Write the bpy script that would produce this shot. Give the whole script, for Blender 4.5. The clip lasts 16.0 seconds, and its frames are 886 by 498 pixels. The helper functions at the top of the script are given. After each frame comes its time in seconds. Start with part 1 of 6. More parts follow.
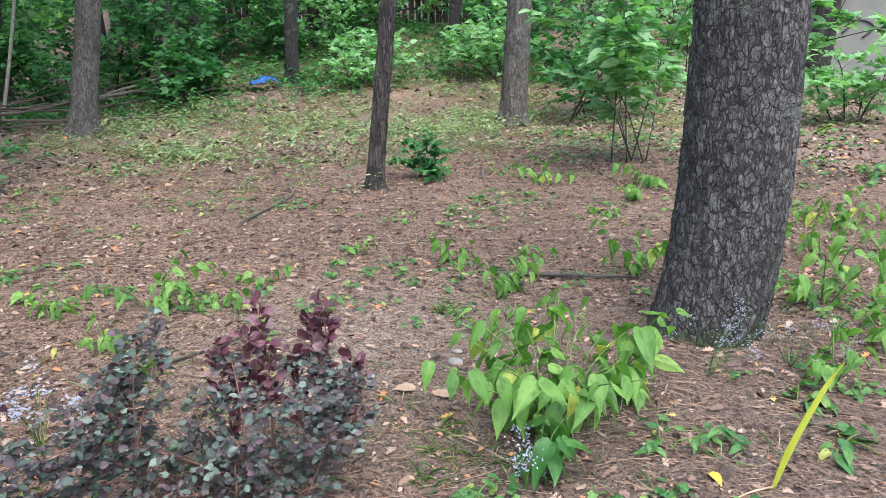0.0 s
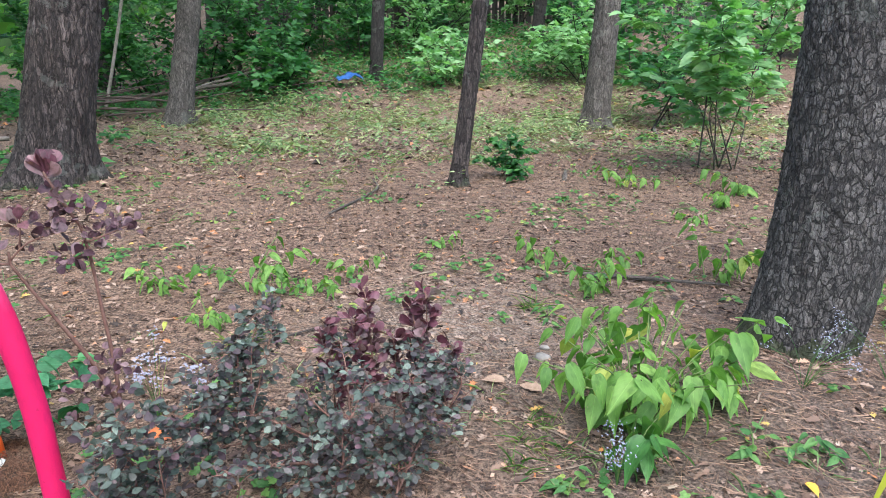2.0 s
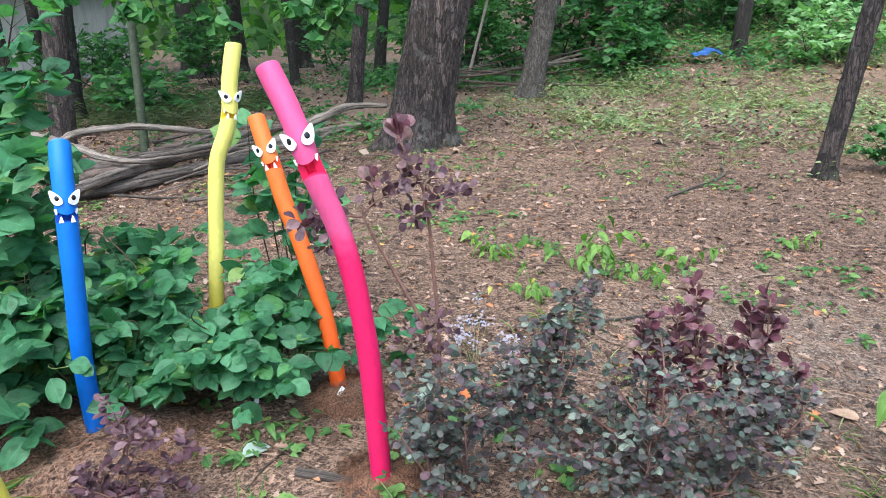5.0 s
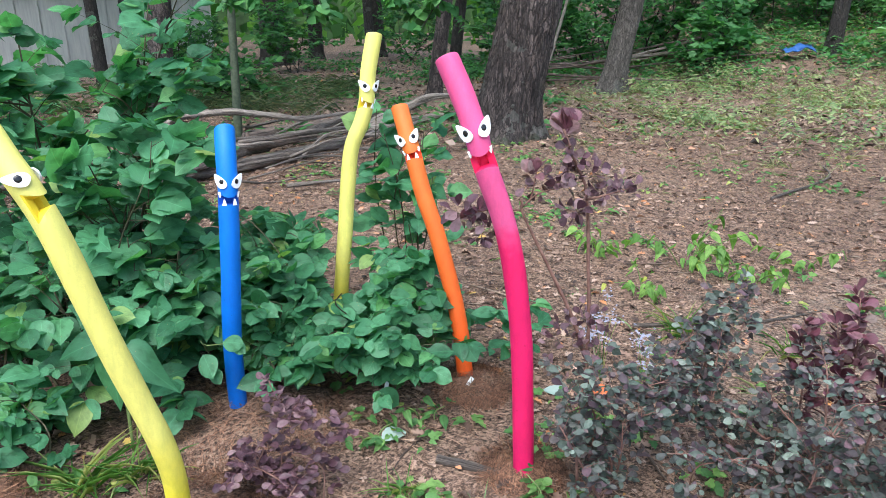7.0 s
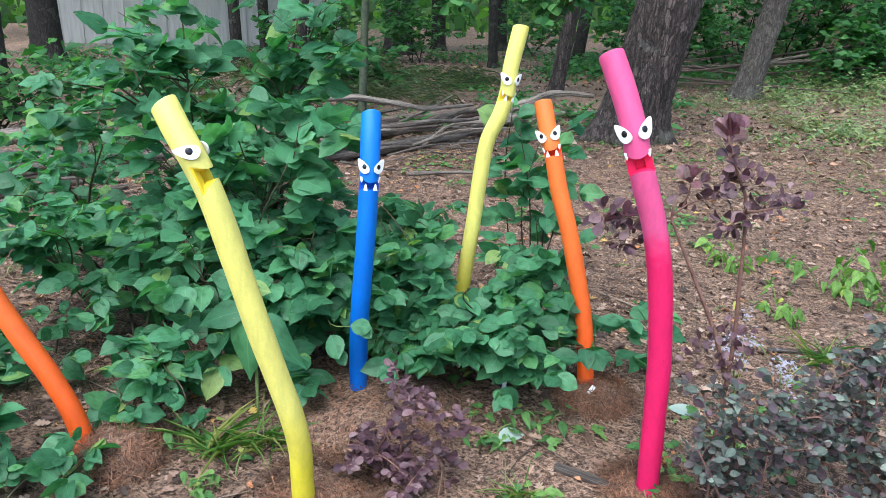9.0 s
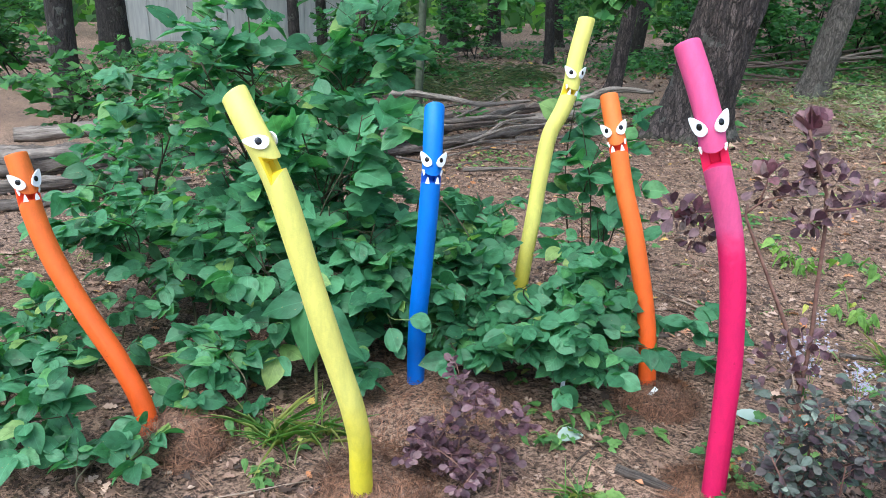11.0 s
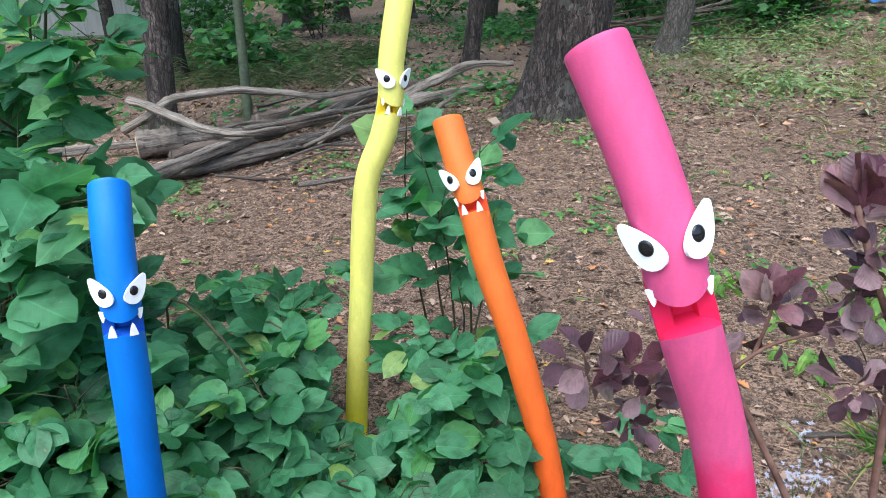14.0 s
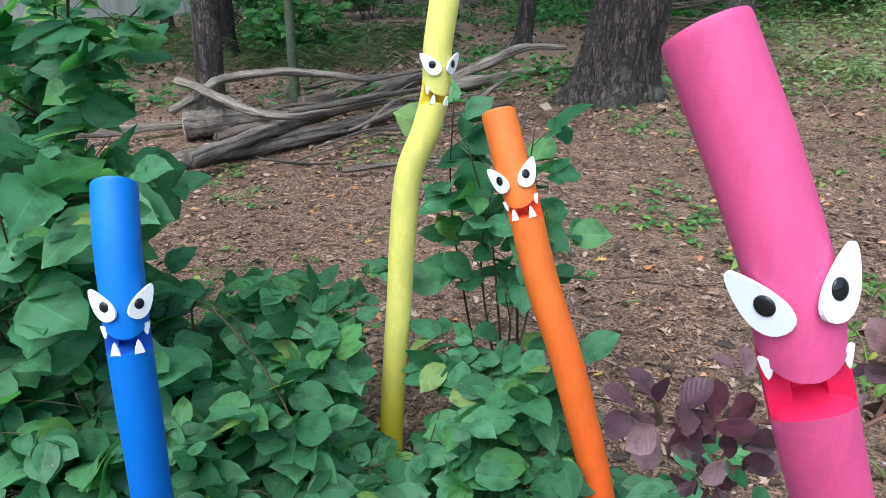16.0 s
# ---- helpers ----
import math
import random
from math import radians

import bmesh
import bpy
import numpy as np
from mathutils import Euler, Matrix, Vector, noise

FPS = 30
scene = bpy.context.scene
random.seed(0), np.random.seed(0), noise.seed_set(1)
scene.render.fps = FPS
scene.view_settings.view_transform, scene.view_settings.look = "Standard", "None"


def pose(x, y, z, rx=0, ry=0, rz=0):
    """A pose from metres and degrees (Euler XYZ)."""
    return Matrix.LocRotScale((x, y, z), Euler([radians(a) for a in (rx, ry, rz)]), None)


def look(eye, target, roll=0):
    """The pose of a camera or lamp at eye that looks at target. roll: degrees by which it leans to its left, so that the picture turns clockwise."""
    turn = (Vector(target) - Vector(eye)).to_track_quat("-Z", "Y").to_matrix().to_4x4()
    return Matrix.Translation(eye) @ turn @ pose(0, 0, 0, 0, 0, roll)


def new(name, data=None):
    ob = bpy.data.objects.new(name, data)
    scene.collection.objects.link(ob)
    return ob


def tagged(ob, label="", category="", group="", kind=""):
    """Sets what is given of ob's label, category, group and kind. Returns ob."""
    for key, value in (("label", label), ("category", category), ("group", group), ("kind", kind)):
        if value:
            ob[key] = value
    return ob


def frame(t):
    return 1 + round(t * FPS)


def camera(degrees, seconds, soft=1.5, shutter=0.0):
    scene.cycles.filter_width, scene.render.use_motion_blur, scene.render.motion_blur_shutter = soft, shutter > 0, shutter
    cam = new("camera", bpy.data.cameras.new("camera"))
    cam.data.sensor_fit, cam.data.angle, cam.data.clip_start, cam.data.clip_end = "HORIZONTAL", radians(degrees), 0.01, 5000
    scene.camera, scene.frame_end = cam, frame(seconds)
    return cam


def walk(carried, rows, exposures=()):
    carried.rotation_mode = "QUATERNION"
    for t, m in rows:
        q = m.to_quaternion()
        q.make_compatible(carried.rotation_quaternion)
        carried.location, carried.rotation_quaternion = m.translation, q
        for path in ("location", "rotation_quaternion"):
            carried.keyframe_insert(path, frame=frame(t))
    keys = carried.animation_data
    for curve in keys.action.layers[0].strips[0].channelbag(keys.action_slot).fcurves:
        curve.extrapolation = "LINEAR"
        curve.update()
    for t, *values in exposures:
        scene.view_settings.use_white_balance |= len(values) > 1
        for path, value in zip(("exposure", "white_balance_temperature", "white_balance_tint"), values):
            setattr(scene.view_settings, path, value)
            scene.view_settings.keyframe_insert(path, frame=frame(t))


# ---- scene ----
cam = camera(64.3, 16.0, soft=0.5)
PATH = [
    (0, (0.581, -0.869, 1.395), (1.602, 0.761, 0.846), -1.6),
    (0.5, (0.558, -0.871, 1.394), (1.562, 0.77, 0.846), -1.1),
    (1, (0.518, -0.879, 1.399), (1.487, 0.783, 0.854), -0.9),
    (1.5, (0.478, -0.882, 1.398), (1.405, 0.804, 0.853), -0.8),
    (2, (0.438, -0.88, 1.395), (1.291, 0.844, 0.849), -0.4),
    (2.5, (0.443, -0.86, 1.392), (1.16, 0.922, 0.834), -0.5),
    (3, (0.459, -0.828, 1.385), (1.043, 0.999, 0.817), -0.7),
    (3.5, (0.483, -0.804, 1.384), (0.909, 1.065, 0.813), -1.2),
    (4, (0.5, -0.782, 1.382), (0.768, 1.113, 0.801), -1.7),
    (4.5, (0.494, -0.762, 1.374), (0.618, 1.145, 0.783), -1.4),
    (5, (0.472, -0.753, 1.37), (0.436, 1.157, 0.777), -1.2),
    (5.2, (0.45, -0.744, 1.359), (0.368, 1.166, 0.77), -1.4),
    (7.3, (0.143, -0.772, 1.381), (-0.07, 1.119, 0.765), -0.1),
    (7.5, (0.127, -0.764, 1.376), (-0.103, 1.128, 0.77), 0.2),
    (8, (0.108, -0.754, 1.378), (-0.211, 1.13, 0.787), 1.3),
    (8.5, (0.082, -0.739, 1.375), (-0.33, 1.122, 0.769), 1.5),
    (9, (0.06, -0.745, 1.371), (-0.416, 1.093, 0.739), 1.8),
    (9.5, (0.044, -0.765, 1.373), (-0.504, 1.05, 0.736), 1.9),
    (9.7, (0.041, -0.771, 1.371), (-0.537, 1.036, 0.739), 1.8),
    (11.8, (0.015, -0.625, 1.349), (-0.597, 1.164, 0.698), 1.4),
    (12, (0.025, -0.519, 1.349), (-0.565, 1.278, 0.698), 1.4),
    (12.5, (0.03, -0.295, 1.356), (-0.477, 1.526, 0.705), 1.4),
    (13, (-0.042, -0.039, 1.342), (-0.413, 1.81, 0.678), 0.1),
    (13.5, (-0.064, 0.173, 1.351), (-0.357, 2.031, 0.673), -1.7),
    (14, (-0.05, 0.401, 1.351), (-0.335, 2.248, 0.64), -2.0),
    (14.5, (-0.042, 0.524, 1.335), (-0.327, 2.349, 0.567), -3.0),
    (15, (-0.043, 0.574, 1.337), (-0.319, 2.402, 0.573), -3.3),
    (15.5, (-0.054, 0.584, 1.335), (-0.344, 2.413, 0.581), -2.7),
    (16, (-0.077, 0.567, 1.338), (-0.487, 2.375, 0.587), -1.9),
]
walk(cam, [(t, look(e, g, r)) for t, e, g, r in PATH], ((0.0, 1.55, 6000, 6), (5.0, 1.55, 6050, 6), (9.0, 1.41, 5950, 5), (13.0, 1.42, 5900, 3), (14.5, 1.27, 5900, 3), (16.0, 1.15, 5950, 3)))

# ---------------------------------------------------------------- light
world = bpy.data.worlds.new("sky")
scene.world = world
world.use_nodes = True
wn = world.node_tree.nodes
sky = wn.new("ShaderNodeTexSky")
sky.sky_type = "NISHITA"
sky.sun_disc = False
SUN_EL, SUN_AZ = radians(62), radians(190)
sky.sun_elevation, sky.sun_rotation = SUN_EL, SUN_AZ
sky.air_density, sky.dust_density = 1.0, 3.0
world.node_tree.links.new(sky.outputs[0], wn["Background"].inputs["Color"])
wn["Background"].inputs["Strength"].default_value = 0.15
sun_data = bpy.data.lights.new("sun", "SUN")
sun_data.energy, sun_data.angle, sun_data.color = 1.5, radians(60), (1.0, 0.98, 0.94)
sun = new("sun", sun_data)
sun_dir = Vector((math.sin(SUN_AZ) * math.cos(SUN_EL), math.cos(SUN_AZ) * math.cos(SUN_EL), math.sin(SUN_EL)))
sun.matrix_world = look(tuple(sun_dir * 40), (0, 0, 0))

rng = np.random.default_rng(7)


# ---------------------------------------------------------------- mesh helpers
def smoothstep(a, b, v):
    k = np.clip((np.asarray(v, float) - a) / (b - a), 0, 1)
    return k * k * (3 - 2 * k)


def ground_z(x, y):
    """Height of the ground: nearly flat, rising to a bank behind on the right."""
    x, y = np.asarray(x, float), np.asarray(y, float)
    d = 0.45 * x + 0.89 * y
    ramp = np.clip(d - 11.5, 0, 16)
    z = 0.018 * np.clip(d - 5, 0, 60) + 0.17 * ramp * smoothstep(1.0, 5.0, x) * np.minimum(1, ramp / 2 + 0.2)
    return z + 0.012 * np.sin(x * 2.3 + 1) * np.sin(y * 1.9) + 0.006 * np.sin(x * 5.1) * np.sin(y * 6.3 + 2)


def gz(x, y):
    return float(ground_z(x, y))


def mesh_of(name, verts, faces, uv=None, smooth=True):
    """verts (n,3); faces: list of arrays (m,3) and/or (m,4); uv: one pair per vertex."""
    me = bpy.data.meshes.new(name)
    verts = np.ascontiguousarray(verts, dtype=np.float32)
    faces = [np.asarray(f, np.int32) for f in faces if len(f)]
    loops = np.concatenate([f.ravel() for f in faces])
    sizes = np.concatenate([np.full(len(f), f.shape[1], np.int32) for f in faces])
    starts = np.concatenate(([0], np.cumsum(sizes)[:-1])).astype(np.int32)
    me.vertices.add(len(verts))
    me.vertices.foreach_set("co", verts.ravel())
    me.loops.add(len(loops))
    me.loops.foreach_set("vertex_index", loops)
    me.polygons.add(len(sizes))
    me.polygons.foreach_set("loop_start", starts)
    if uv is not None:
        layer = me.uv_layers.new(name="uv")
        layer.data.foreach_set("uv", np.asarray(uv, np.float32)[loops].ravel())
    me.polygons.foreach_set("use_smooth", np.full(len(sizes), smooth))
    me.update(calc_edges=True)
    return me


def put(name, me, material, parent=None, label="", matrix=None):
    if not me.materials:
        me.materials.append(material)
    ob = new(name, me)
    if parent:
        ob.parent = parent
    if label:
        ob["label"] = label
    if matrix is not None:
        ob.matrix_local = matrix
    return ob


def part(name, bm, material, parent=None, label=""):
    me = bpy.data.meshes.new(name)
    bm.to_mesh(me)
    bm.free()
    return put(name, me, material, parent, label)


def thing(name, place, label, category, group="", kind=""):
    ob = new(name)
    ob.empty_display_size = 0.1
    ob.matrix_world = Matrix.Translation(place)
    return tagged(ob, label, category, group, kind)


def spline(points, n):
    """Catmull-Rom through the points, n samples evenly along it."""
    p = np.asarray(points, float)
    p = np.vstack((2 * p[0] - p[1], p, 2 * p[-1] - p[-2]))
    out = []
    for i in range(1, len(p) - 2):
        t = np.linspace(0, 1, 24, endpoint=False)[:, None]
        a, b, c, d = p[i - 1], p[i], p[i + 1], p[i + 2]
        out.append(0.5 * (2 * b + (c - a) * t + (2 * a - 5 * b + 4 * c - d) * t ** 2 + (3 * b - a - 3 * c + d) * t ** 3))
    q = np.vstack(out + [p[-2:-1]])
    s = np.concatenate(([0], np.cumsum(np.linalg.norm(np.diff(q, axis=0), axis=1))))
    u = np.linspace(0, s[-1], n)
    return np.stack([np.interp(u, s, q[:, k]) for k in range(3)], 1), s[-1]


def frames_along(q):
    t = np.gradient(q, axis=0)
    t /= np.linalg.norm(t, axis=1)[:, None] + 1e-9
    ref = np.array([0.0, 1.0, 0.0]) if abs(t[0][1]) < 0.8 else np.array([1.0, 0.0, 0.0])
    a = np.cross(t, ref)
    a /= np.linalg.norm(a, axis=1)[:, None] + 1e-9
    return t, a, np.cross(a, t)


def tube_geo(points, radii, sides=6, start=0):
    """Verts and quads of a tube along points, closed at both ends by a point."""
    q = np.asarray(points, float)
    n = len(q)
    t, a, b = frames_along(q)
    r = np.interp(np.linspace(0, 1, n), np.linspace(0, 1, len(radii)), radii)
    th = np.linspace(0, 2 * np.pi, sides, endpoint=False)
    ring = q[:, None] + r[:, None, None] * (np.cos(th)[None, :, None] * a[:, None] + np.sin(th)[None, :, None] * b[:, None])
    v = np.vstack((ring.reshape(-1, 3), q[:1], q[-1:]))
    i, j = np.meshgrid(np.arange(n - 1), np.arange(sides), indexing="ij")
    k = (j + 1) % sides
    f = np.stack((i * sides + j, (i + 1) * sides + j, (i + 1) * sides + k, i * sides + k), -1).reshape(-1, 4)
    c = np.arange(sides)
    e0 = np.stack((np.full(sides, n * sides), c, (c + 1) % sides), 1)
    e1 = np.stack((np.full(sides, n * sides + 1), (n - 1) * sides + (c + 1) % sides, (n - 1) * sides + c), 1)
    return v, f + start, np.vstack((e0, e1)) + start


class Geo:
    """Collects tubes into one mesh."""
    def __init__(self):
        self.v, self.q, self.t, self.n = [], [], [], 0

    def tube(self, points, radii, sides=6):
        v, q, t = tube_geo(points, radii, sides, self.n)
        self.v.append(v), self.q.append(q), self.t.append(t)
        self.n += len(v)

    def mesh(self, name):
        return mesh_of(name, np.vstack(self.v), [np.vstack(self.q), np.vstack(self.t)])


# leaf outlines: (u along, half-width) stations of a unit leaf
SHAPES = {
    "elliptic": ((0.0, 0.0), (0.07, 0.22), (0.18, 0.39), (0.36, 0.5), (0.56, 0.49), (0.73, 0.38), (0.87, 0.19), (0.94, 0.07), (1.0, 0.0)),
    "lobed": ((0.0, 0.03), (0.2, 0.3), (0.3, 0.13), (0.45, 0.46), (0.56, 0.2), (0.7, 0.44), (0.82, 0.2), (1.0, 0.0)),
    "drip": ((0.0, 0.0), (0.04, 0.2, -0.03), (0.11, 0.37, 0.05), (0.22, 0.48, 0.19), (0.36, 0.49, 0.36), (0.51, 0.4, 0.53), (0.67, 0.26, 0.7), (0.83, 0.11, 0.85), (1.0, 0.0)),
    "toothed": ((0.0, 0.0), (0.04, 0.17, -0.02), (0.12, 0.35, 0.08), (0.2, 0.42, 0.2), (0.3, 0.5, 0.28), (0.4, 0.47, 0.41), (0.5, 0.48, 0.49), (0.6, 0.38, 0.62), (0.7, 0.35, 0.71), (0.8, 0.2, 0.83), (0.9, 0.09, 0.91), (1.0, 0.0)),
    "maple": ((0.0, 0.0), (0.04, 0.24, -0.07), (0.14, 0.4, 0.05), (0.24, 0.36, 0.2), (0.33, 0.52, 0.4), (0.42, 0.33, 0.44), (0.54, 0.26, 0.54), (0.66, 0.31, 0.69), (0.78, 0.19, 0.8), (0.9, 0.08, 0.92), (1.0, 0.0)),
    "round": ((0.0, 0.0), (0.2, 0.2), (0.45, 0.42), (0.68, 0.5), (0.88, 0.36), (1.0, 0.0)),
    "lance": ((0.0, 0.0), (0.25, 0.42), (0.6, 0.4), (1.0, 0.0)),
    "plain": ((0.0, 0.0), (0.45, 0.5), (1.0, 0.0)),
    "blade": ((0.0, 0.3), (0.4, 0.5), (0.75, 0.35), (1.0, 0.0)),
}


def leaf_template(shape, fold=0.12, droop=0.2, wave=0.0):
    v, uv, quads, tris = [], [], [], []
    prev = None
    for u, w, *edge in SHAPES[shape]:
        z = -droop * u * u
        ue = edge[0] if edge else u
        ze = -droop * ue * abs(ue)
        if w == 0.0:
            row = [len(v)]
            v.append((u, 0, z)), uv.append((u, 0.5))
        else:
            row = [len(v), len(v) + 1, len(v) + 2]
            k = wave * math.sin(u * 9)
            v += [(ue, -w, ze + fold * w + k), (u, 0, z), (ue, w, ze + fold * w - k)]
            uv += [(ue, 0.5 - w), (u, 0.5), (ue, 0.5 + w)]
        if prev is not None:
            if len(prev) == 1 and len(row) == 3:
                tris += [(prev[0], row[1], row[0]), (prev[0], row[2], row[1])]
            elif len(prev) == 3 and len(row) == 1:
                tris += [(prev[0], prev[1], row[0]), (prev[1], prev[2], row[0])]
            else:
                quads += [(prev[0], prev[1], row[1], row[0]), (prev[1], prev[2], row[2], row[1])]
        prev = row
    return np.array(v, float), np.array(uv), np.array(quads, int).reshape(-1, 4), np.array(tris, int).reshape(-1, 3)


def unit(a):
    a = np.asarray(a, float)
    return a / (np.linalg.norm(a, axis=-1, keepdims=True) + 1e-9)


def leaf_axes(d, n):
    d = unit(d)
    s = unit(np.cross(n, d))
    return d, s, np.cross(d, s)


def leaves_mesh(name, p, d, n, length, ratio, shape, fold=0.12, droop=0.2):
    """One mesh of many leaves: at p, along d, facing n."""
    v, uv, quads, tris = leaf_template(shape, fold, droop)
    d, s, n = leaf_axes(d, n)
    length = np.asarray(length, float)[:, None, None]
    ratio = np.broadcast_to(np.asarray(ratio, float), (len(p),))[:, None, None]
    curl = rng.uniform(0.1, 2.0, (len(p), 1, 1))
    twist = rng.normal(size=(len(p), 1, 1)) * 0.35
    across = v[None, :, 1:2] * ratio
    rise = v[None, :, 2:] * curl + across * twist * v[None, :, :1]
    w = np.asarray(p)[:, None] + length * (v[None, :, :1] * d[:, None] + across * s[:, None] + rise * n[:, None])
    off = (np.arange(len(p)) * len(v))[:, None, None]
    return mesh_of(name, w.reshape(-1, 3), [(quads[None] + off).reshape(-1, 4), (tris[None] + off).reshape(-1, 3)], np.tile(uv, (len(p), 1)))


LEAF_MESHES = {}


def leaf_object(parent, p, d, n, length, ratio, shape, material, k, name="leaf"):
    """A single leaf as an object of its own on a shared mesh."""
    key = (shape, material.name, k % 5, round(ratio, 1))
    if key not in LEAF_MESHES:
        v, uv, quads, tris = leaf_template(shape, (-0.16, 0.1, 0.22, -0.06, 0.3)[k % 5], (0.3 if shape == "drip" else 0.08) + 0.07 * ((k * 2) % 5), 0.014 * (k % 3))
        v[:, 1] *= round(ratio, 1)
        v[:, 2] += v[:, 0] * v[:, 1] * (0.3, -0.25, 0.1, -0.4, 0.0)[k % 5]
        v[:, 1] += 0.06 * v[:, 0] ** 2 * ((k % 3) - 1)
        LEAF_MESHES[key] = mesh_of("leaf", v, [quads, tris], uv)
    d, s, n = leaf_axes(d, n)
    o = np.asarray(parent.matrix_world.translation)
    m = Matrix.Identity(4)
    for c, a in enumerate((d, s, n)):
        for r in range(3):
            m[r][c] = a[r] * length
    for r in range(3):
        m[r][3] = p[r] - o[r]
    return put(name, LEAF_MESHES[key], material, parent, "", m)


def rand_dirs(n, up=0.0):
    d = rng.normal(size=(n, 3))
    d[:, 2] += up
    return unit(d)


# ---------------------------------------------------------------- materials
def node_mat(name, rough=0.8):
    m = bpy.data.materials.new(name)
    m.use_nodes = True
    nt = m.node_tree
    b = nt.nodes["Principled BSDF"]
    b.inputs["Roughness"].default_value = rough
    return m, nt, b


def ramp(nt, stops, fac):
    r = nt.nodes.new("ShaderNodeValToRGB")
    e = r.color_ramp.elements
    while len(e) < len(stops):
        e.new(0.5)
    for el, (pos, col) in zip(e, stops):
        el.position, el.color = pos, (*col, 1)
    nt.links.new(fac, r.inputs[0])
    return r.outputs[0]


def tex_noise(nt, scale, detail=6.0, rough=0.6, coord="Object", stretch=None, turn=0.0, warp=0.0):
    tc = nt.nodes.new("ShaderNodeTexCoord")
    n = nt.nodes.new("ShaderNodeTexNoise")
    n.inputs["Scale"].default_value, n.inputs["Detail"].default_value, n.inputs["Roughness"].default_value = scale, detail, rough
    n.inputs["Distortion"].default_value = warp
    out = tc.outputs[coord]
    if turn:
        tm = nt.nodes.new("ShaderNodeMapping")
        tm.inputs["Rotation"].default_value = (0, 0, turn)
        nt.links.new(out, tm.inputs[0])
        out = tm.outputs[0]
    if stretch:
        mp = nt.nodes.new("ShaderNodeMapping")
        mp.inputs["Scale"].default_value = stretch
        nt.links.new(out, mp.inputs[0])
        out = mp.outputs[0]
    nt.links.new(out, n.inputs["Vector"])
    return n.outputs["Fac"]


def mixed(nt, a, b, fac, mode="MIX"):
    m = nt.nodes.new("ShaderNodeMix")
    m.data_type, m.blend_type = "RGBA", mode
    for sock, val in ((m.inputs[0], fac), (m.inputs[6], a), (m.inputs[7], b)):
        if isinstance(val, (int, float)):
            sock.default_value = val
        elif isinstance(val, tuple):
            sock.default_value = (*val, 1)
        else:
            nt.links.new(val, sock)
    return m.outputs[2]


def math_node(nt, op, a, b=0.0, c=0.0):
    m = nt.nodes.new("ShaderNodeMath")
    m.operation = op
    for sock, val in zip(m.inputs, (a, b, c)):
        if isinstance(val, (int, float)):
            sock.default_value = val
        else:
            nt.links.new(val, sock)
    return m.outputs[0]


def bump(nt, b, height, strength=0.4, dist=0.01):
    n = nt.nodes.new("ShaderNodeBump")
    n.inputs["Strength"].default_value, n.inputs["Distance"].default_value = strength, dist
    nt.links.new(height, n.inputs["Height"])
    nt.links.new(n.outputs[0], b.inputs["Normal"])


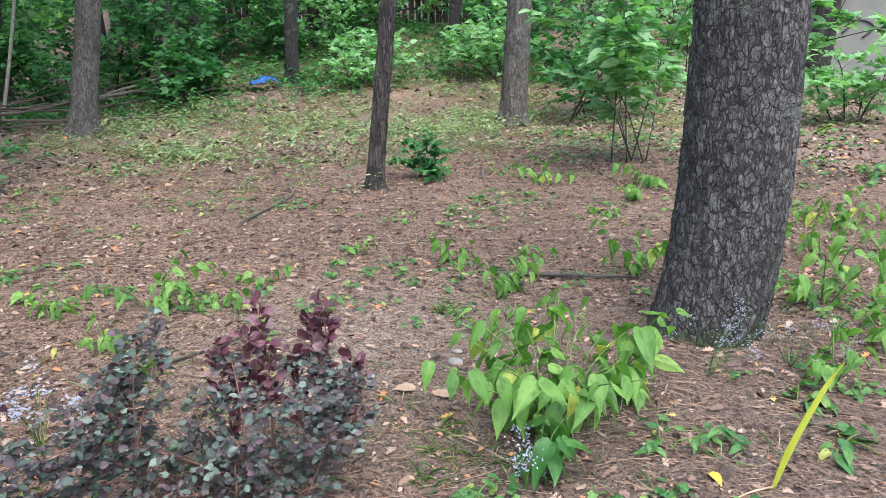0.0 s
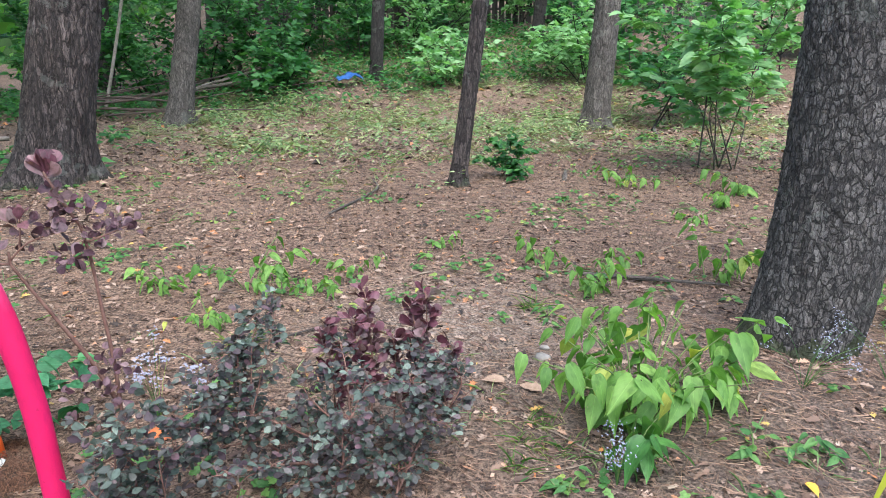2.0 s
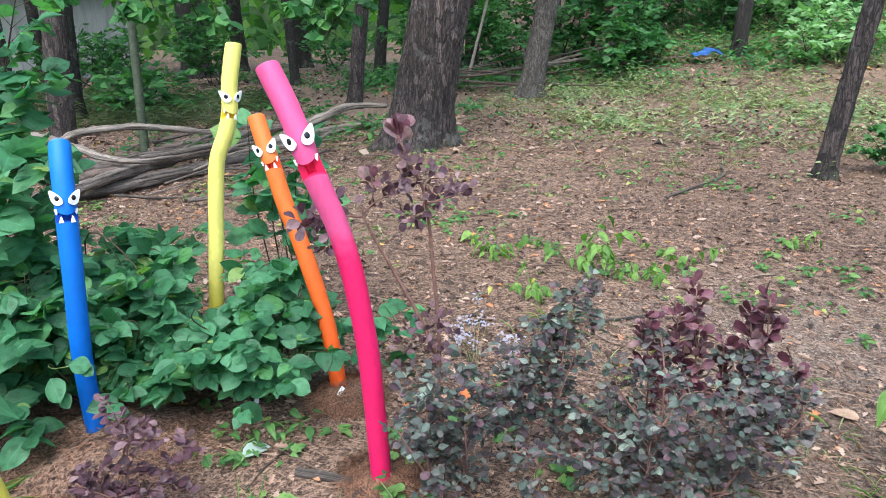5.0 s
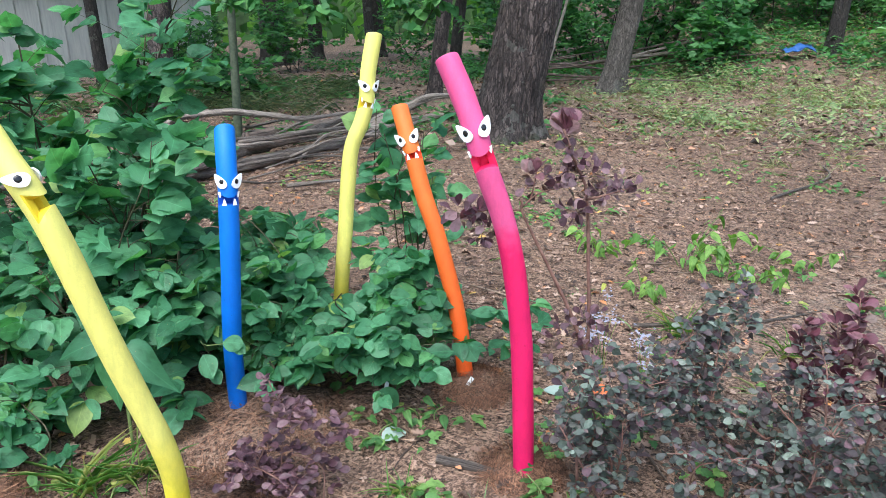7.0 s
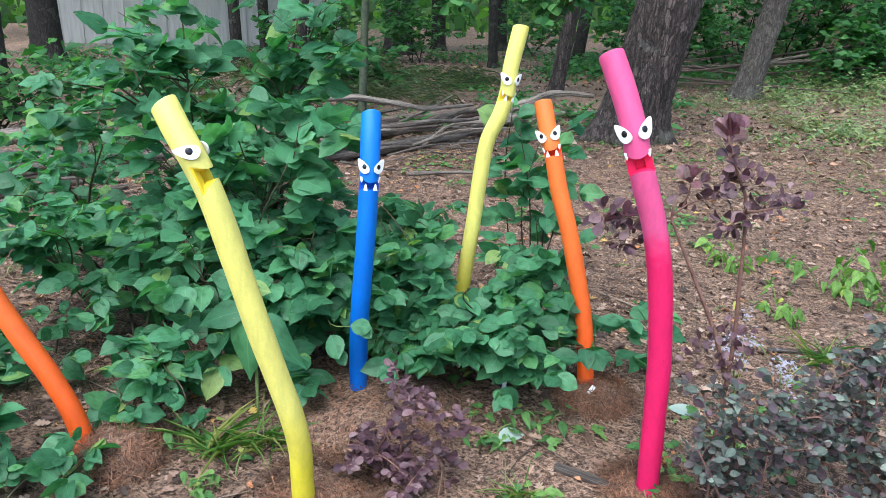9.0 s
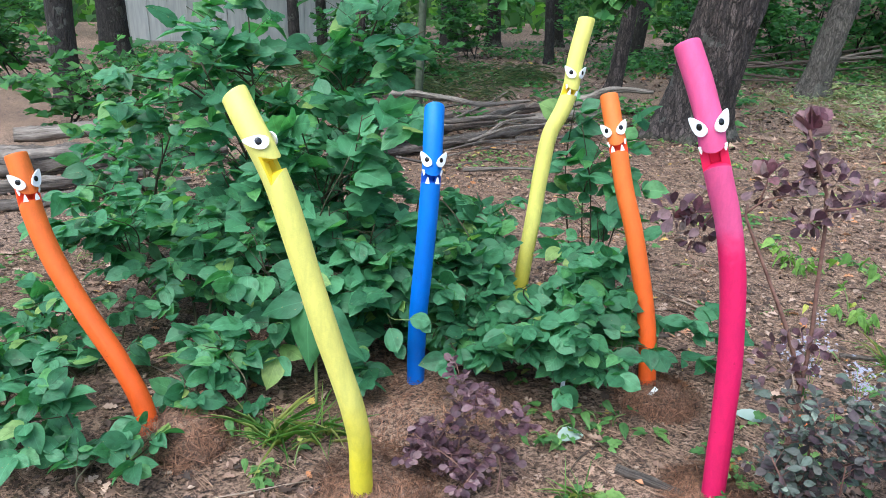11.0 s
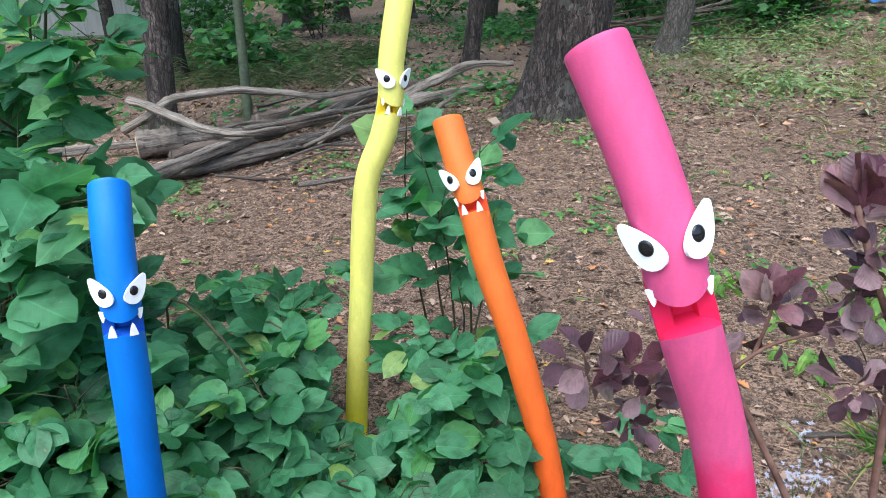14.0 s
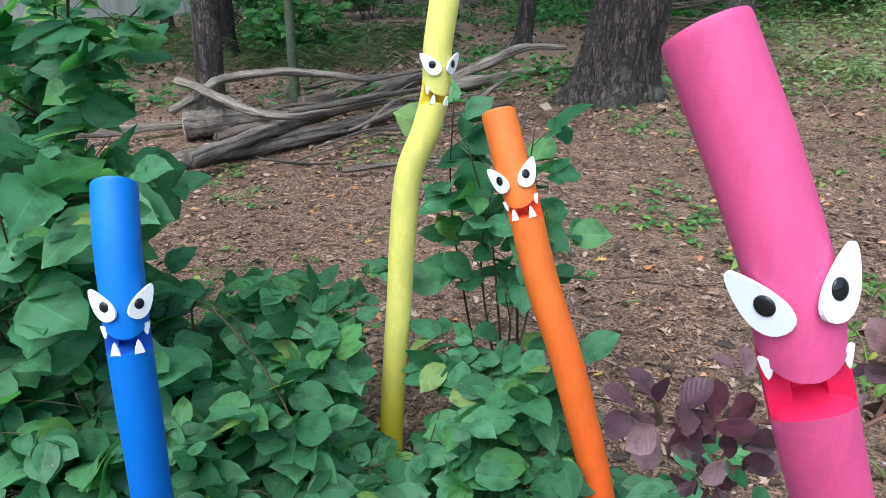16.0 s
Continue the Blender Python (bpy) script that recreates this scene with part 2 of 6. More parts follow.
def leaf_mat(name, stops, rough=0.45, glow=0.35, veins=0.35, spots=0.0):
    """Leaf: colour varied leaf by leaf and within the blade, pale veins, puckered surface, light passing through."""
    m, nt, b = node_mat(name, rough)
    oi, geo = nt.nodes.new("ShaderNodeObjectInfo"), nt.nodes.new("ShaderNodeNewGeometry")
    rnd = math_node(nt, "FRACT", math_node(nt, "ADD", oi.outputs["Random"], geo.outputs["Random Per Island"]))
    col = ramp(nt, stops, rnd)
    if veins:
        uvn = nt.nodes.new("ShaderNodeUVMap")
        uvn.uv_map = "uv"
        n4 = nt.nodes.new("ShaderNodeTexNoise")
        n4.noise_dimensions = "4D"
        n4.inputs["Scale"].default_value, n4.inputs["Detail"].default_value = 3.2, 4.0
        nt.links.new(uvn.outputs[0], n4.inputs["Vector"])
        nt.links.new(math_node(nt, "MULTIPLY", rnd, 60.0), n4.inputs["W"])
        blot = ramp(nt, [(0.34, (0.55, 0.6, 0.52)), (0.5, (0.9, 0.92, 0.9)), (0.64, (1.0, 1.0, 1.0))], n4.outputs["Fac"])
        col = mixed(nt, col, blot, 1.0, "MULTIPLY")
        sep = nt.nodes.new("ShaderNodeSeparateXYZ")
        nt.links.new(uvn.outputs[0], sep.inputs[0])
        off = math_node(nt, "ABSOLUTE", math_node(nt, "SUBTRACT", sep.outputs[1], 0.5))
        mid = math_node(nt, "LESS_THAN", off, 0.016)
        wave = math_node(nt, "FRACT", math_node(nt, "MULTIPLY", math_node(nt, "SUBTRACT", sep.outputs[0], math_node(nt, "MULTIPLY", off, 0.9)), 7.0))
        side = math_node(nt, "LESS_THAN", wave, 0.1)
        vein = math_node(nt, "MULTIPLY", math_node(nt, "MAXIMUM", mid, math_node(nt, "MULTIPLY", side, 0.35)), veins)
        col = mixed(nt, col, mixed(nt, col, (1.7, 1.6, 1.7), 1.0, "MULTIPLY"), vein)
        pillow = math_node(nt, "SINE", math_node(nt, "MULTIPLY", wave, 3.14159))
        bump(nt, b, math_node(nt, "ADD", math_node(nt, "MULTIPLY", pillow, 0.25), math_node(nt, "MULTIPLY", n4.outputs["Fac"], 1.6)), 0.3, 0.004)
        if spots:
            n5 = nt.nodes.new("ShaderNodeTexNoise")
            n5.noise_dimensions = "4D"
            n5.inputs["Scale"].default_value, n5.inputs["Detail"].default_value = 9.0, 2.0
            nt.links.new(uvn.outputs[0], n5.inputs["Vector"])
            nt.links.new(math_node(nt, "MULTIPLY", rnd, 90.0), n5.inputs["W"])
            hole = math_node(nt, "GREATER_THAN", n5.outputs["Fac"], 0.7)
            col = mixed(nt, col, (0.3, 0.26, 0.12), math_node(nt, "MULTIPLY", hole, spots))
    else:
        blot = tex_noise(nt, 45.0, 3.0)
        col = mixed(nt, col, mixed(nt, col, (0.6, 0.62, 0.5), 1.0, "MULTIPLY"), math_node(nt, "MULTIPLY", blot, 0.55))
    nt.links.new(col, b.inputs["Base Color"])
    b.inputs["Specular IOR Level"].default_value = 0.4
    tr = nt.nodes.new("ShaderNodeBsdfTranslucent")
    nt.links.new(mixed(nt, col, (1.0, 1.25, 0.5), 1.0, "MULTIPLY"), tr.inputs["Color"])
    mx = nt.nodes.new("ShaderNodeMixShader")
    mx.inputs[0].default_value = glow
    nt.links.new(b.outputs[0], mx.inputs[1])
    nt.links.new(tr.outputs[0], mx.inputs[2])
    nt.links.new(mx.outputs[0], nt.nodes["Material Output"].inputs["Surface"])
    return m


def plated_bark_mat(name, dark, mid, light, across=24.0, tall=0.42, moss=0.0):
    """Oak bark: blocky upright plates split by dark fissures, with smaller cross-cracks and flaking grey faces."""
    m, nt, b = node_mat(name, 0.93)
    tc, mp = nt.nodes.new("ShaderNodeTexCoord"), nt.nodes.new("ShaderNodeMapping")
    wob = nt.nodes.new("ShaderNodeTexNoise")
    wob.inputs["Scale"].default_value, wob.inputs["Detail"].default_value = across * 0.45, 5.0
    nt.links.new(tc.outputs["Object"], wob.inputs["Vector"])
    nt.links.new(mixed(nt, tc.outputs["Object"], wob.outputs["Color"], 0.85 / across), mp.inputs[0])
    mp.inputs["Scale"].default_value = (1, 1, tall)

    def gap_of(scale, metric):
        d = []
        for feature in ("F1", "F2"):
            vo = nt.nodes.new("ShaderNodeTexVoronoi")
            vo.feature, vo.distance = feature, metric
            vo.inputs["Scale"].default_value = scale
            nt.links.new(mp.outputs[0], vo.inputs["Vector"])
            d.append(vo)
        return math_node(nt, "SUBTRACT", d[1].outputs["Distance"], d[0].outputs["Distance"]), d[0].outputs["Color"]

    fine = tex_noise(nt, 150.0, 6.0, 0.7, stretch=(1, 1, 0.5))
    big = tex_noise(nt, 7.0, 6.0, 0.65, stretch=(1, 1, 0.4))
    g1, tone = gap_of(across, "CHEBYCHEV")
    g2, tone2 = gap_of(across * 2.4, "CHEBYCHEV")
    rag = math_node(nt, "MULTIPLY", math_node(nt, "SUBTRACT", fine, 0.5), 0.16)
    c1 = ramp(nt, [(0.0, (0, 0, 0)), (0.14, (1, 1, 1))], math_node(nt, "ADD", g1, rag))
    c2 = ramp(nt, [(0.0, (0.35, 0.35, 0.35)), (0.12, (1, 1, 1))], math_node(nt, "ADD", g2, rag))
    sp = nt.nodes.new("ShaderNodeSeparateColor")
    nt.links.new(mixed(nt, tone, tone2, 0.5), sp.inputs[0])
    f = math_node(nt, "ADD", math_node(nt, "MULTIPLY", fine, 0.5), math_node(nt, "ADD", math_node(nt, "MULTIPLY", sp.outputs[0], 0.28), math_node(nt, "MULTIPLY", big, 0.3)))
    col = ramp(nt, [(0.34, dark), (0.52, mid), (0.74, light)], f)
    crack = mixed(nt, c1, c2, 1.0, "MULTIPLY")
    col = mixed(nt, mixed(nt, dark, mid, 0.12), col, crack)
    blot = ramp(nt, [(0.5, (0, 0, 0)), (0.64, (1, 1, 1))], tex_noise(nt, 2.4, 7.0, 0.65, stretch=(1, 1, 0.5)))
    col = mixed(nt, col, mixed(nt, col, (0.45, 0.42, 0.42), 1.0, "MULTIPLY"), math_node(nt, "MULTIPLY", blot, 0.75))
    lich = tex_noise(nt, 3.1, 5.0, 0.65)
    col = mixed(nt, col, (0.27, 0.29, 0.25), math_node(nt, "MULTIPLY", math_node(nt, "GREATER_THAN", lich, 0.6), 0.2))
    if moss:
        geo = nt.nodes.new("ShaderNodeNewGeometry")
        sep = nt.nodes.new("ShaderNodeSeparateXYZ")
        nt.links.new(geo.outputs["Position"], sep.inputs[0])
        low = math_node(nt, "SUBTRACT", 1.0, math_node(nt, "MULTIPLY", sep.outputs[2], 3.2))
        mk = math_node(nt, "GREATER_THAN", math_node(nt, "MULTIPLY", low, big), 0.36)
        col = mixed(nt, col, (0.045, 0.06, 0.018), math_node(nt, "MULTIPLY", mk, moss))
    nt.links.new(col, b.inputs["Base Color"])
    bump(nt, b, math_node(nt, "ADD", crack, math_node(nt, "MULTIPLY", f, 0.8)), 1.0, 0.016)
    return m


def bark_mat(name, dark, light, moss=0.0, scale=9.0, plate=16.0, tall=0.3, sharp=9.0, stain=0.0, chips=0.45):
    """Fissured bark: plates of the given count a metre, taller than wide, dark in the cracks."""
    m, nt, b = node_mat(name, 0.92)
    big = tex_noise(nt, scale, 8.0, 0.7, stretch=(1, 1, 0.25))
    fine = tex_noise(nt, scale * 7, 6.0, 0.7, stretch=(1, 1, 0.35))
    tc, mp, vo = nt.nodes.new("ShaderNodeTexCoord"), nt.nodes.new("ShaderNodeMapping"), nt.nodes.new("ShaderNodeTexVoronoi")
    wn_ = nt.nodes.new("ShaderNodeTexNoise")
    wn_.inputs["Scale"].default_value, wn_.inputs["Detail"].default_value = plate * 0.7, 4.0
    mp.inputs["Scale"].default_value = (1, 1, tall)
    vo.feature = "DISTANCE_TO_EDGE"
    vo.inputs["Scale"].default_value = plate
    nt.links.new(tc.outputs["Object"], wn_.inputs["Vector"])
    bend = mixed(nt, tc.outputs["Object"], wn_.outputs["Color"], 1.1 / plate)
    nt.links.new(bend, mp.inputs[0])
    nt.links.new(mp.outputs[0], vo.inputs["Vector"])
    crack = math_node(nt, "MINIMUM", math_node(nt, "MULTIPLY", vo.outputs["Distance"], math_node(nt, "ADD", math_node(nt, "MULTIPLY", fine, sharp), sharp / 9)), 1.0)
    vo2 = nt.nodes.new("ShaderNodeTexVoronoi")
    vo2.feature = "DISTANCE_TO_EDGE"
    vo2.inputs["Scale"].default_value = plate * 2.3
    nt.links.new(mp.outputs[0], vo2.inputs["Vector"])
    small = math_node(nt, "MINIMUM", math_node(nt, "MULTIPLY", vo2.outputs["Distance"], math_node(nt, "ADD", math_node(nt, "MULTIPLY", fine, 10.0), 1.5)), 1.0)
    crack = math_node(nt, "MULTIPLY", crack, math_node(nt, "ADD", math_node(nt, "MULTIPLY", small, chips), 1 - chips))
    vc = nt.nodes.new("ShaderNodeTexVoronoi")
    vc.inputs["Scale"].default_value = plate * 2.3
    nt.links.new(mp.outputs[0], vc.inputs["Vector"])
    sepc = nt.nodes.new("ShaderNodeSeparateColor")
    nt.links.new(vc.outputs["Color"], sepc.inputs[0])
    fac = math_node(nt, "ADD", math_node(nt, "ADD", math_node(nt, "MULTIPLY", big, 0.42), math_node(nt, "MULTIPLY", fine, 0.42)), math_node(nt, "MULTIPLY", sepc.outputs[0], 0.16))
    col = ramp(nt, [(0.32, dark), (0.5, tuple(0.45 * (p + q) for p, q in zip(dark, light))), (0.68, light)], fac)
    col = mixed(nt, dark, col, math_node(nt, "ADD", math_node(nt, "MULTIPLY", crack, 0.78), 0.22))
    if stain:
        blot = ramp(nt, [(0.5, (0, 0, 0)), (0.62, (1, 1, 1))], tex_noise(nt, 2.6, 7.0, 0.65, stretch=(1, 1, 0.6)))
        col = mixed(nt, col, mixed(nt, col, (0.36, 0.34, 0.35), 1.0, "MULTIPLY"), math_node(nt, "MULTIPLY", blot, stain))
    lich = tex_noise(nt, 2.3, 5.0, 0.65)
    col = mixed(nt, col, (0.3, 0.32, 0.27), math_node(nt, "MULTIPLY", math_node(nt, "GREATER_THAN", lich, 0.58), 0.16))
    if moss:
        geo = nt.nodes.new("ShaderNodeNewGeometry")
        sep = nt.nodes.new("ShaderNodeSeparateXYZ")
        nt.links.new(geo.outputs["Position"], sep.inputs[0])
        low = math_node(nt, "SUBTRACT", 1.0, math_node(nt, "MULTIPLY", sep.outputs[2], 2.2))
        mk = math_node(nt, "GREATER_THAN", math_node(nt, "MULTIPLY", low, big), 0.33)
        col = mixed(nt, col, (0.05, 0.065, 0.02), math_node(nt, "MULTIPLY", mk, moss))
    nt.links.new(col, b.inputs["Base Color"])
    bump(nt, b, math_node(nt, "ADD", crack, math_node(nt, "MULTIPLY", fac, 1.4)), 1.0, 0.25 / plate)
    return m


def log_mat(name, dark, mid, light):
    """Weathered wood: long grain and splits that run along the log."""
    m, nt, b = node_mat(name, 0.9)
    uvn = nt.nodes.new("ShaderNodeUVMap")
    uvn.uv_map = "uv"

    def grain(sx, sy, scale, detail):
        mp, n = nt.nodes.new("ShaderNodeMapping"), nt.nodes.new("ShaderNodeTexNoise")
        mp.inputs["Scale"].default_value = (sx, sy, 1)
        n.inputs["Scale"].default_value, n.inputs["Detail"].default_value, n.inputs["Roughness"].default_value, n.inputs["Distortion"].default_value = scale, detail, 0.7, 0.4
        nt.links.new(uvn.outputs[0], mp.inputs[0])
        nt.links.new(mp.outputs[0], n.inputs["Vector"])
        return n.outputs["Fac"]

    long_, fine, patch = grain(0.9, 9.0, 1.6, 8.0), grain(6.0, 30.0, 2.5, 6.0), grain(1.0, 1.2, 3.0, 5.0)
    f = math_node(nt, "ADD", math_node(nt, "MULTIPLY", long_, 0.5), math_node(nt, "ADD", math_node(nt, "MULTIPLY", fine, 0.25), math_node(nt, "MULTIPLY", patch, 0.3)))
    col = ramp(nt, [(0.4, dark), (0.5, mid), (0.62, light)], f)
    split = ramp(nt, [(0.36, (0.12, 0.11, 0.1)), (0.44, (1, 1, 1))], long_)
    col = mixed(nt, col, split, 1.0, "MULTIPLY")
    nt.links.new(col, b.inputs["Base Color"])
    bump(nt, b, math_node(nt, "ADD", long_, math_node(nt, "MULTIPLY", fine, 0.4)), 1.0, 0.02)
    return m


def simple_mat(name, c1, c2, scale=20.0, rough=0.8, bumpy=0.3, dist=0.003, stretch=None):
    m, nt, b = node_mat(name, rough)
    n = tex_noise(nt, scale, 6.0, stretch=stretch)
    nt.links.new(ramp(nt, [(0.32, c1), (0.68, c2)], n), b.inputs["Base Color"])
    if bumpy:
        bump(nt, b, n, bumpy, dist)
    return m


def random_mat(name, stops, rough=0.9, glow=0.0):
    """Colour by island: litter, needles, twigs."""
    m, nt, b = node_mat(name, rough)
    geo, oi = nt.nodes.new("ShaderNodeNewGeometry"), nt.nodes.new("ShaderNodeObjectInfo")
    col = ramp(nt, stops, math_node(nt, "FRACT", math_node(nt, "ADD", geo.outputs["Random Per Island"], oi.outputs["Random"])))
    n = tex_noise(nt, 60.0, 4.0)
    nt.links.new(mixed(nt, col, mixed(nt, col, (0.55, 0.5, 0.45), 1.0, "MULTIPLY"), math_node(nt, "MULTIPLY", n, 0.7)), b.inputs["Base Color"])
    return m


def foam_mat(name, low, high, z0, z1):
    """Closed-cell foam, bleached by the weather towards its top."""
    m, nt, b = node_mat(name, 0.55)
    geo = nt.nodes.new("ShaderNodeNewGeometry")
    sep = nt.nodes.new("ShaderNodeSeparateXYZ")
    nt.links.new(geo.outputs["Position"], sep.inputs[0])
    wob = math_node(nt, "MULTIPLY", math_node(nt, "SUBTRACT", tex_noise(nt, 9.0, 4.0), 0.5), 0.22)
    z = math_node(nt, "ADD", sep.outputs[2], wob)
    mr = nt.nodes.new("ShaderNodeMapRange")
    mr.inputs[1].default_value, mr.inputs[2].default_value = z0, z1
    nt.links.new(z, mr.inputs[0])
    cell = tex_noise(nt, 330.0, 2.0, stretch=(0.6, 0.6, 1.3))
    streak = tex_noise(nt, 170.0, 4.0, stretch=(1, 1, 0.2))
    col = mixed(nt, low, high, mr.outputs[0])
    col = mixed(nt, col, mixed(nt, col, (0.8, 0.8, 0.8), 1.0, "MULTIPLY"), math_node(nt, "MULTIPLY", math_node(nt, "ADD", streak, cell), 0.75))
    blotch = ramp(nt, [(0.4, (0.86, 0.88, 0.9)), (0.58, (1.0, 1.0, 1.0))], tex_noise(nt, 26.0, 6.0, 0.7, stretch=(1, 1, 0.35)))
    col = mixed(nt, col, blotch, 1.0, "MULTIPLY")
    dirt = math_node(nt, "GREATER_THAN", tex_noise(nt, 38.0, 2.0), 0.74)
    col = mixed(nt, col, mixed(nt, col, (0.55, 0.5, 0.45), 1.0, "MULTIPLY"), math_node(nt, "MULTIPLY", dirt, 0.5))
    nt.links.new(col, b.inputs["Base Color"])
    b.inputs["Subsurface Weight"].default_value = 0.0
    h = math_node(nt, "ADD", math_node(nt, "MULTIPLY", cell, 0.5), math_node(nt, "MULTIPLY", streak, 0.5))
    bump(nt, b, h, 0.35, 0.0009)
    return m


def plain_mat(name, col, rough=0.5, metal=0.0):
    m, nt, b = node_mat(name, rough)
    n = tex_noise(nt, 30.0, 4.0)
    nt.links.new(mixed(nt, col, tuple(c * 0.86 for c in col), n), b.inputs["Base Color"])
    b.inputs["Metallic"].default_value = metal
    return m


def ground_mat():
    m, nt, b = node_mat("forest_floor", 0.95)
    big = tex_noise(nt, 0.55, 5.0, 0.6)
    mid = tex_noise(nt, 5.0, 8.0, 0.72)
    fine = tex_noise(nt, 70.0, 6.0, 0.75)
    needles = tex_noise(nt, 110.0, 3.0, 0.7, stretch=(1, 0.3, 1), turn=0.6, warp=0.9)
    needles2 = tex_noise(nt, 120.0, 3.0, 0.7, stretch=(0.35, 1, 1), turn=-0.35, warp=1.1)
    f = math_node(nt, "ADD", math_node(nt, "MULTIPLY", fine, 0.56), math_node(nt, "MULTIPLY", math_node(nt, "ADD", needles, needles2), 0.22))
    duff = ramp(nt, [(0.425, (0.018, 0.012, 0.009)), (0.488, (0.15, 0.091, 0.062)), (0.555, (0.41, 0.275, 0.2))], f)
    soil = ramp(nt, [(0.4, (0.07, 0.052, 0.042)), (0.6, (0.42, 0.325, 0.262))], fine)
    geo = nt.nodes.new("ShaderNodeNewGeometry")
    dst = nt.nodes.new("ShaderNodeVectorMath")
    dst.operation = "DISTANCE"
    dst.inputs[1].default_value = (2.15, 1.95, 0.0)
    nt.links.new(geo.outputs["Position"], dst.inputs[0])
    bare = math_node(nt, "SUBTRACT", math_node(nt, "MULTIPLY", mid, 1.5), math_node(nt, "MULTIPLY", dst.outputs["Value"], 0.56))
    bare = math_node(nt, "MAXIMUM", math_node(nt, "MULTIPLY", bare, 1.6), math_node(nt, "MULTIPLY", math_node(nt, "SUBTRACT", mid, 0.56), 4.0))
    bare = math_node(nt, "MINIMUM", math_node(nt, "MAXIMUM", bare, 0.0), 0.85)
    col = mixed(nt, duff, soil, bare)
    col = mixed(nt, col, mixed(nt, col, (0.66, 0.65, 0.63), 1.0, "MULTIPLY"), math_node(nt, "MINIMUM", math_node(nt, "MAXIMUM", math_node(nt, "MULTIPLY", math_node(nt, "SUBTRACT", math_node(nt, "ADD", big, mid), 0.85), 3.0), 0.0), 1.0))
    damp = nt.nodes.new("ShaderNodeVectorMath")
    damp.operation = "DISTANCE"
    damp.inputs[1].default_value = (2.75, 0.45, 0.0)
    nt.links.new(geo.outputs["Position"], damp.inputs[0])
    wet = math_node(nt, "SUBTRACT", math_node(nt, "ADD", 1.15, math_node(nt, "MULTIPLY", mid, 1.2)), damp.outputs["Value"])
    wet = math_node(nt, "MINIMUM", math_node(nt, "MAXIMUM", math_node(nt, "MULTIPLY", wet, 1.5), 0.0), 1.0)
    col = mixed(nt, col, mixed(nt, soil, (0.5, 0.47, 0.46), 1.0, "MULTIPLY"), math_node(nt, "MULTIPLY", wet, 0.8))
    nt.links.new(col, b.inputs["Base Color"])
    bump(nt, b, math_node(nt, "ADD", f, math_node(nt, "MULTIPLY", mid, 0.7)), 0.9, 0.02)
    return m


M_GROUND = ground_mat()
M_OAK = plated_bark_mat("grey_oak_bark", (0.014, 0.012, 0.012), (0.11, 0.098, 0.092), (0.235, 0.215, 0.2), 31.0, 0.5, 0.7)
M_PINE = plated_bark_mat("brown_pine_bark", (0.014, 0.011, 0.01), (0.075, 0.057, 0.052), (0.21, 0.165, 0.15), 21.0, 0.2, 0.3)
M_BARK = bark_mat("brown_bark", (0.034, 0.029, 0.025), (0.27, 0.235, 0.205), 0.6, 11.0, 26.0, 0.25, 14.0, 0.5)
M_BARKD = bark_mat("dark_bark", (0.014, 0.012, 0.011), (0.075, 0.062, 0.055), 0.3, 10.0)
M_LOG = log_mat("weathered_log", (0.026, 0.021, 0.018), (0.115, 0.093, 0.08), (0.27, 0.23, 0.2))
M_POLE = log_mat("pale_dead_branch", (0.06, 0.048, 0.04), (0.2, 0.165, 0.14), (0.4, 0.345, 0.295))
M_STICK = log_mat("brown_dead_stick", (0.03, 0.022, 0.018), (0.11, 0.08, 0.066), (0.24, 0.18, 0.15))
M_PALESTEM = simple_mat("pale_sapling_bark", (0.2, 0.17, 0.14), (0.42, 0.36, 0.3), 20.0)
M_CUT = simple_mat("broken_wood", (0.3, 0.2, 0.12), (0.55, 0.42, 0.28), 30.0)
M_TWIG = random_mat("twigs", [(0.0, (0.06, 0.04, 0.03)), (0.5, (0.17, 0.12, 0.09)), (1.0, (0.34, 0.27, 0.21))])
M_STEM = simple_mat("green_brown_stem", (0.03, 0.03, 0.014), (0.075, 0.065, 0.03), 40.0)
M_SHOOT = simple_mat("pale_green_stalk", (0.08, 0.13, 0.035), (0.17, 0.22, 0.07), 40.0)
M_REDSTEM = simple_mat("red_brown_stem", (0.1, 0.045, 0.035), (0.22, 0.12, 0.09), 40.0)
M_SHRUB = leaf_mat("shrub_leaf", [(0.0, (0.042, 0.142, 0.066)), (0.4, (0.068, 0.22, 0.107)), (0.8, (0.108, 0.305, 0.152)), (0.95, (0.125, 0.325, 0.105)), (1.0, (0.28, 0.38, 0.11))], 0.5, 0.44, 0.4, 0.6)
M_BIGLEAF = leaf_mat("light_shrub_leaf", [(0.0, (0.075, 0.24, 0.115)), (0.6, (0.11, 0.31, 0.155)), (1.0, (0.15, 0.38, 0.2))], 0.5, 0.44, 0.4, 0.5)
M_LIME = leaf_mat("pale_green_leaf", [(0.0, (0.11, 0.23, 0.05)), (0.5, (0.17, 0.32, 0.07)), (0.94, (0.25, 0.41, 0.095)), (1.0, (0.5, 0.48, 0.1))], 0.55, 0.42, 0.4, 0.5)
M_BROAD = leaf_mat("mid_green_leaf", [(0.0, (0.06, 0.17, 0.04)), (0.6, (0.1, 0.25, 0.06)), (1.0, (0.16, 0.32, 0.08))], 0.5, 0.38, 0.4, 0.4)
M_SEED = leaf_mat("seedling_leaf", [(0.0, (0.055, 0.15, 0.045)), (0.5, (0.1, 0.23, 0.065)), (0.9, (0.19, 0.33, 0.09)), (1.0, (0.42, 0.42, 0.12))], 0.55, 0.35, 0.2)
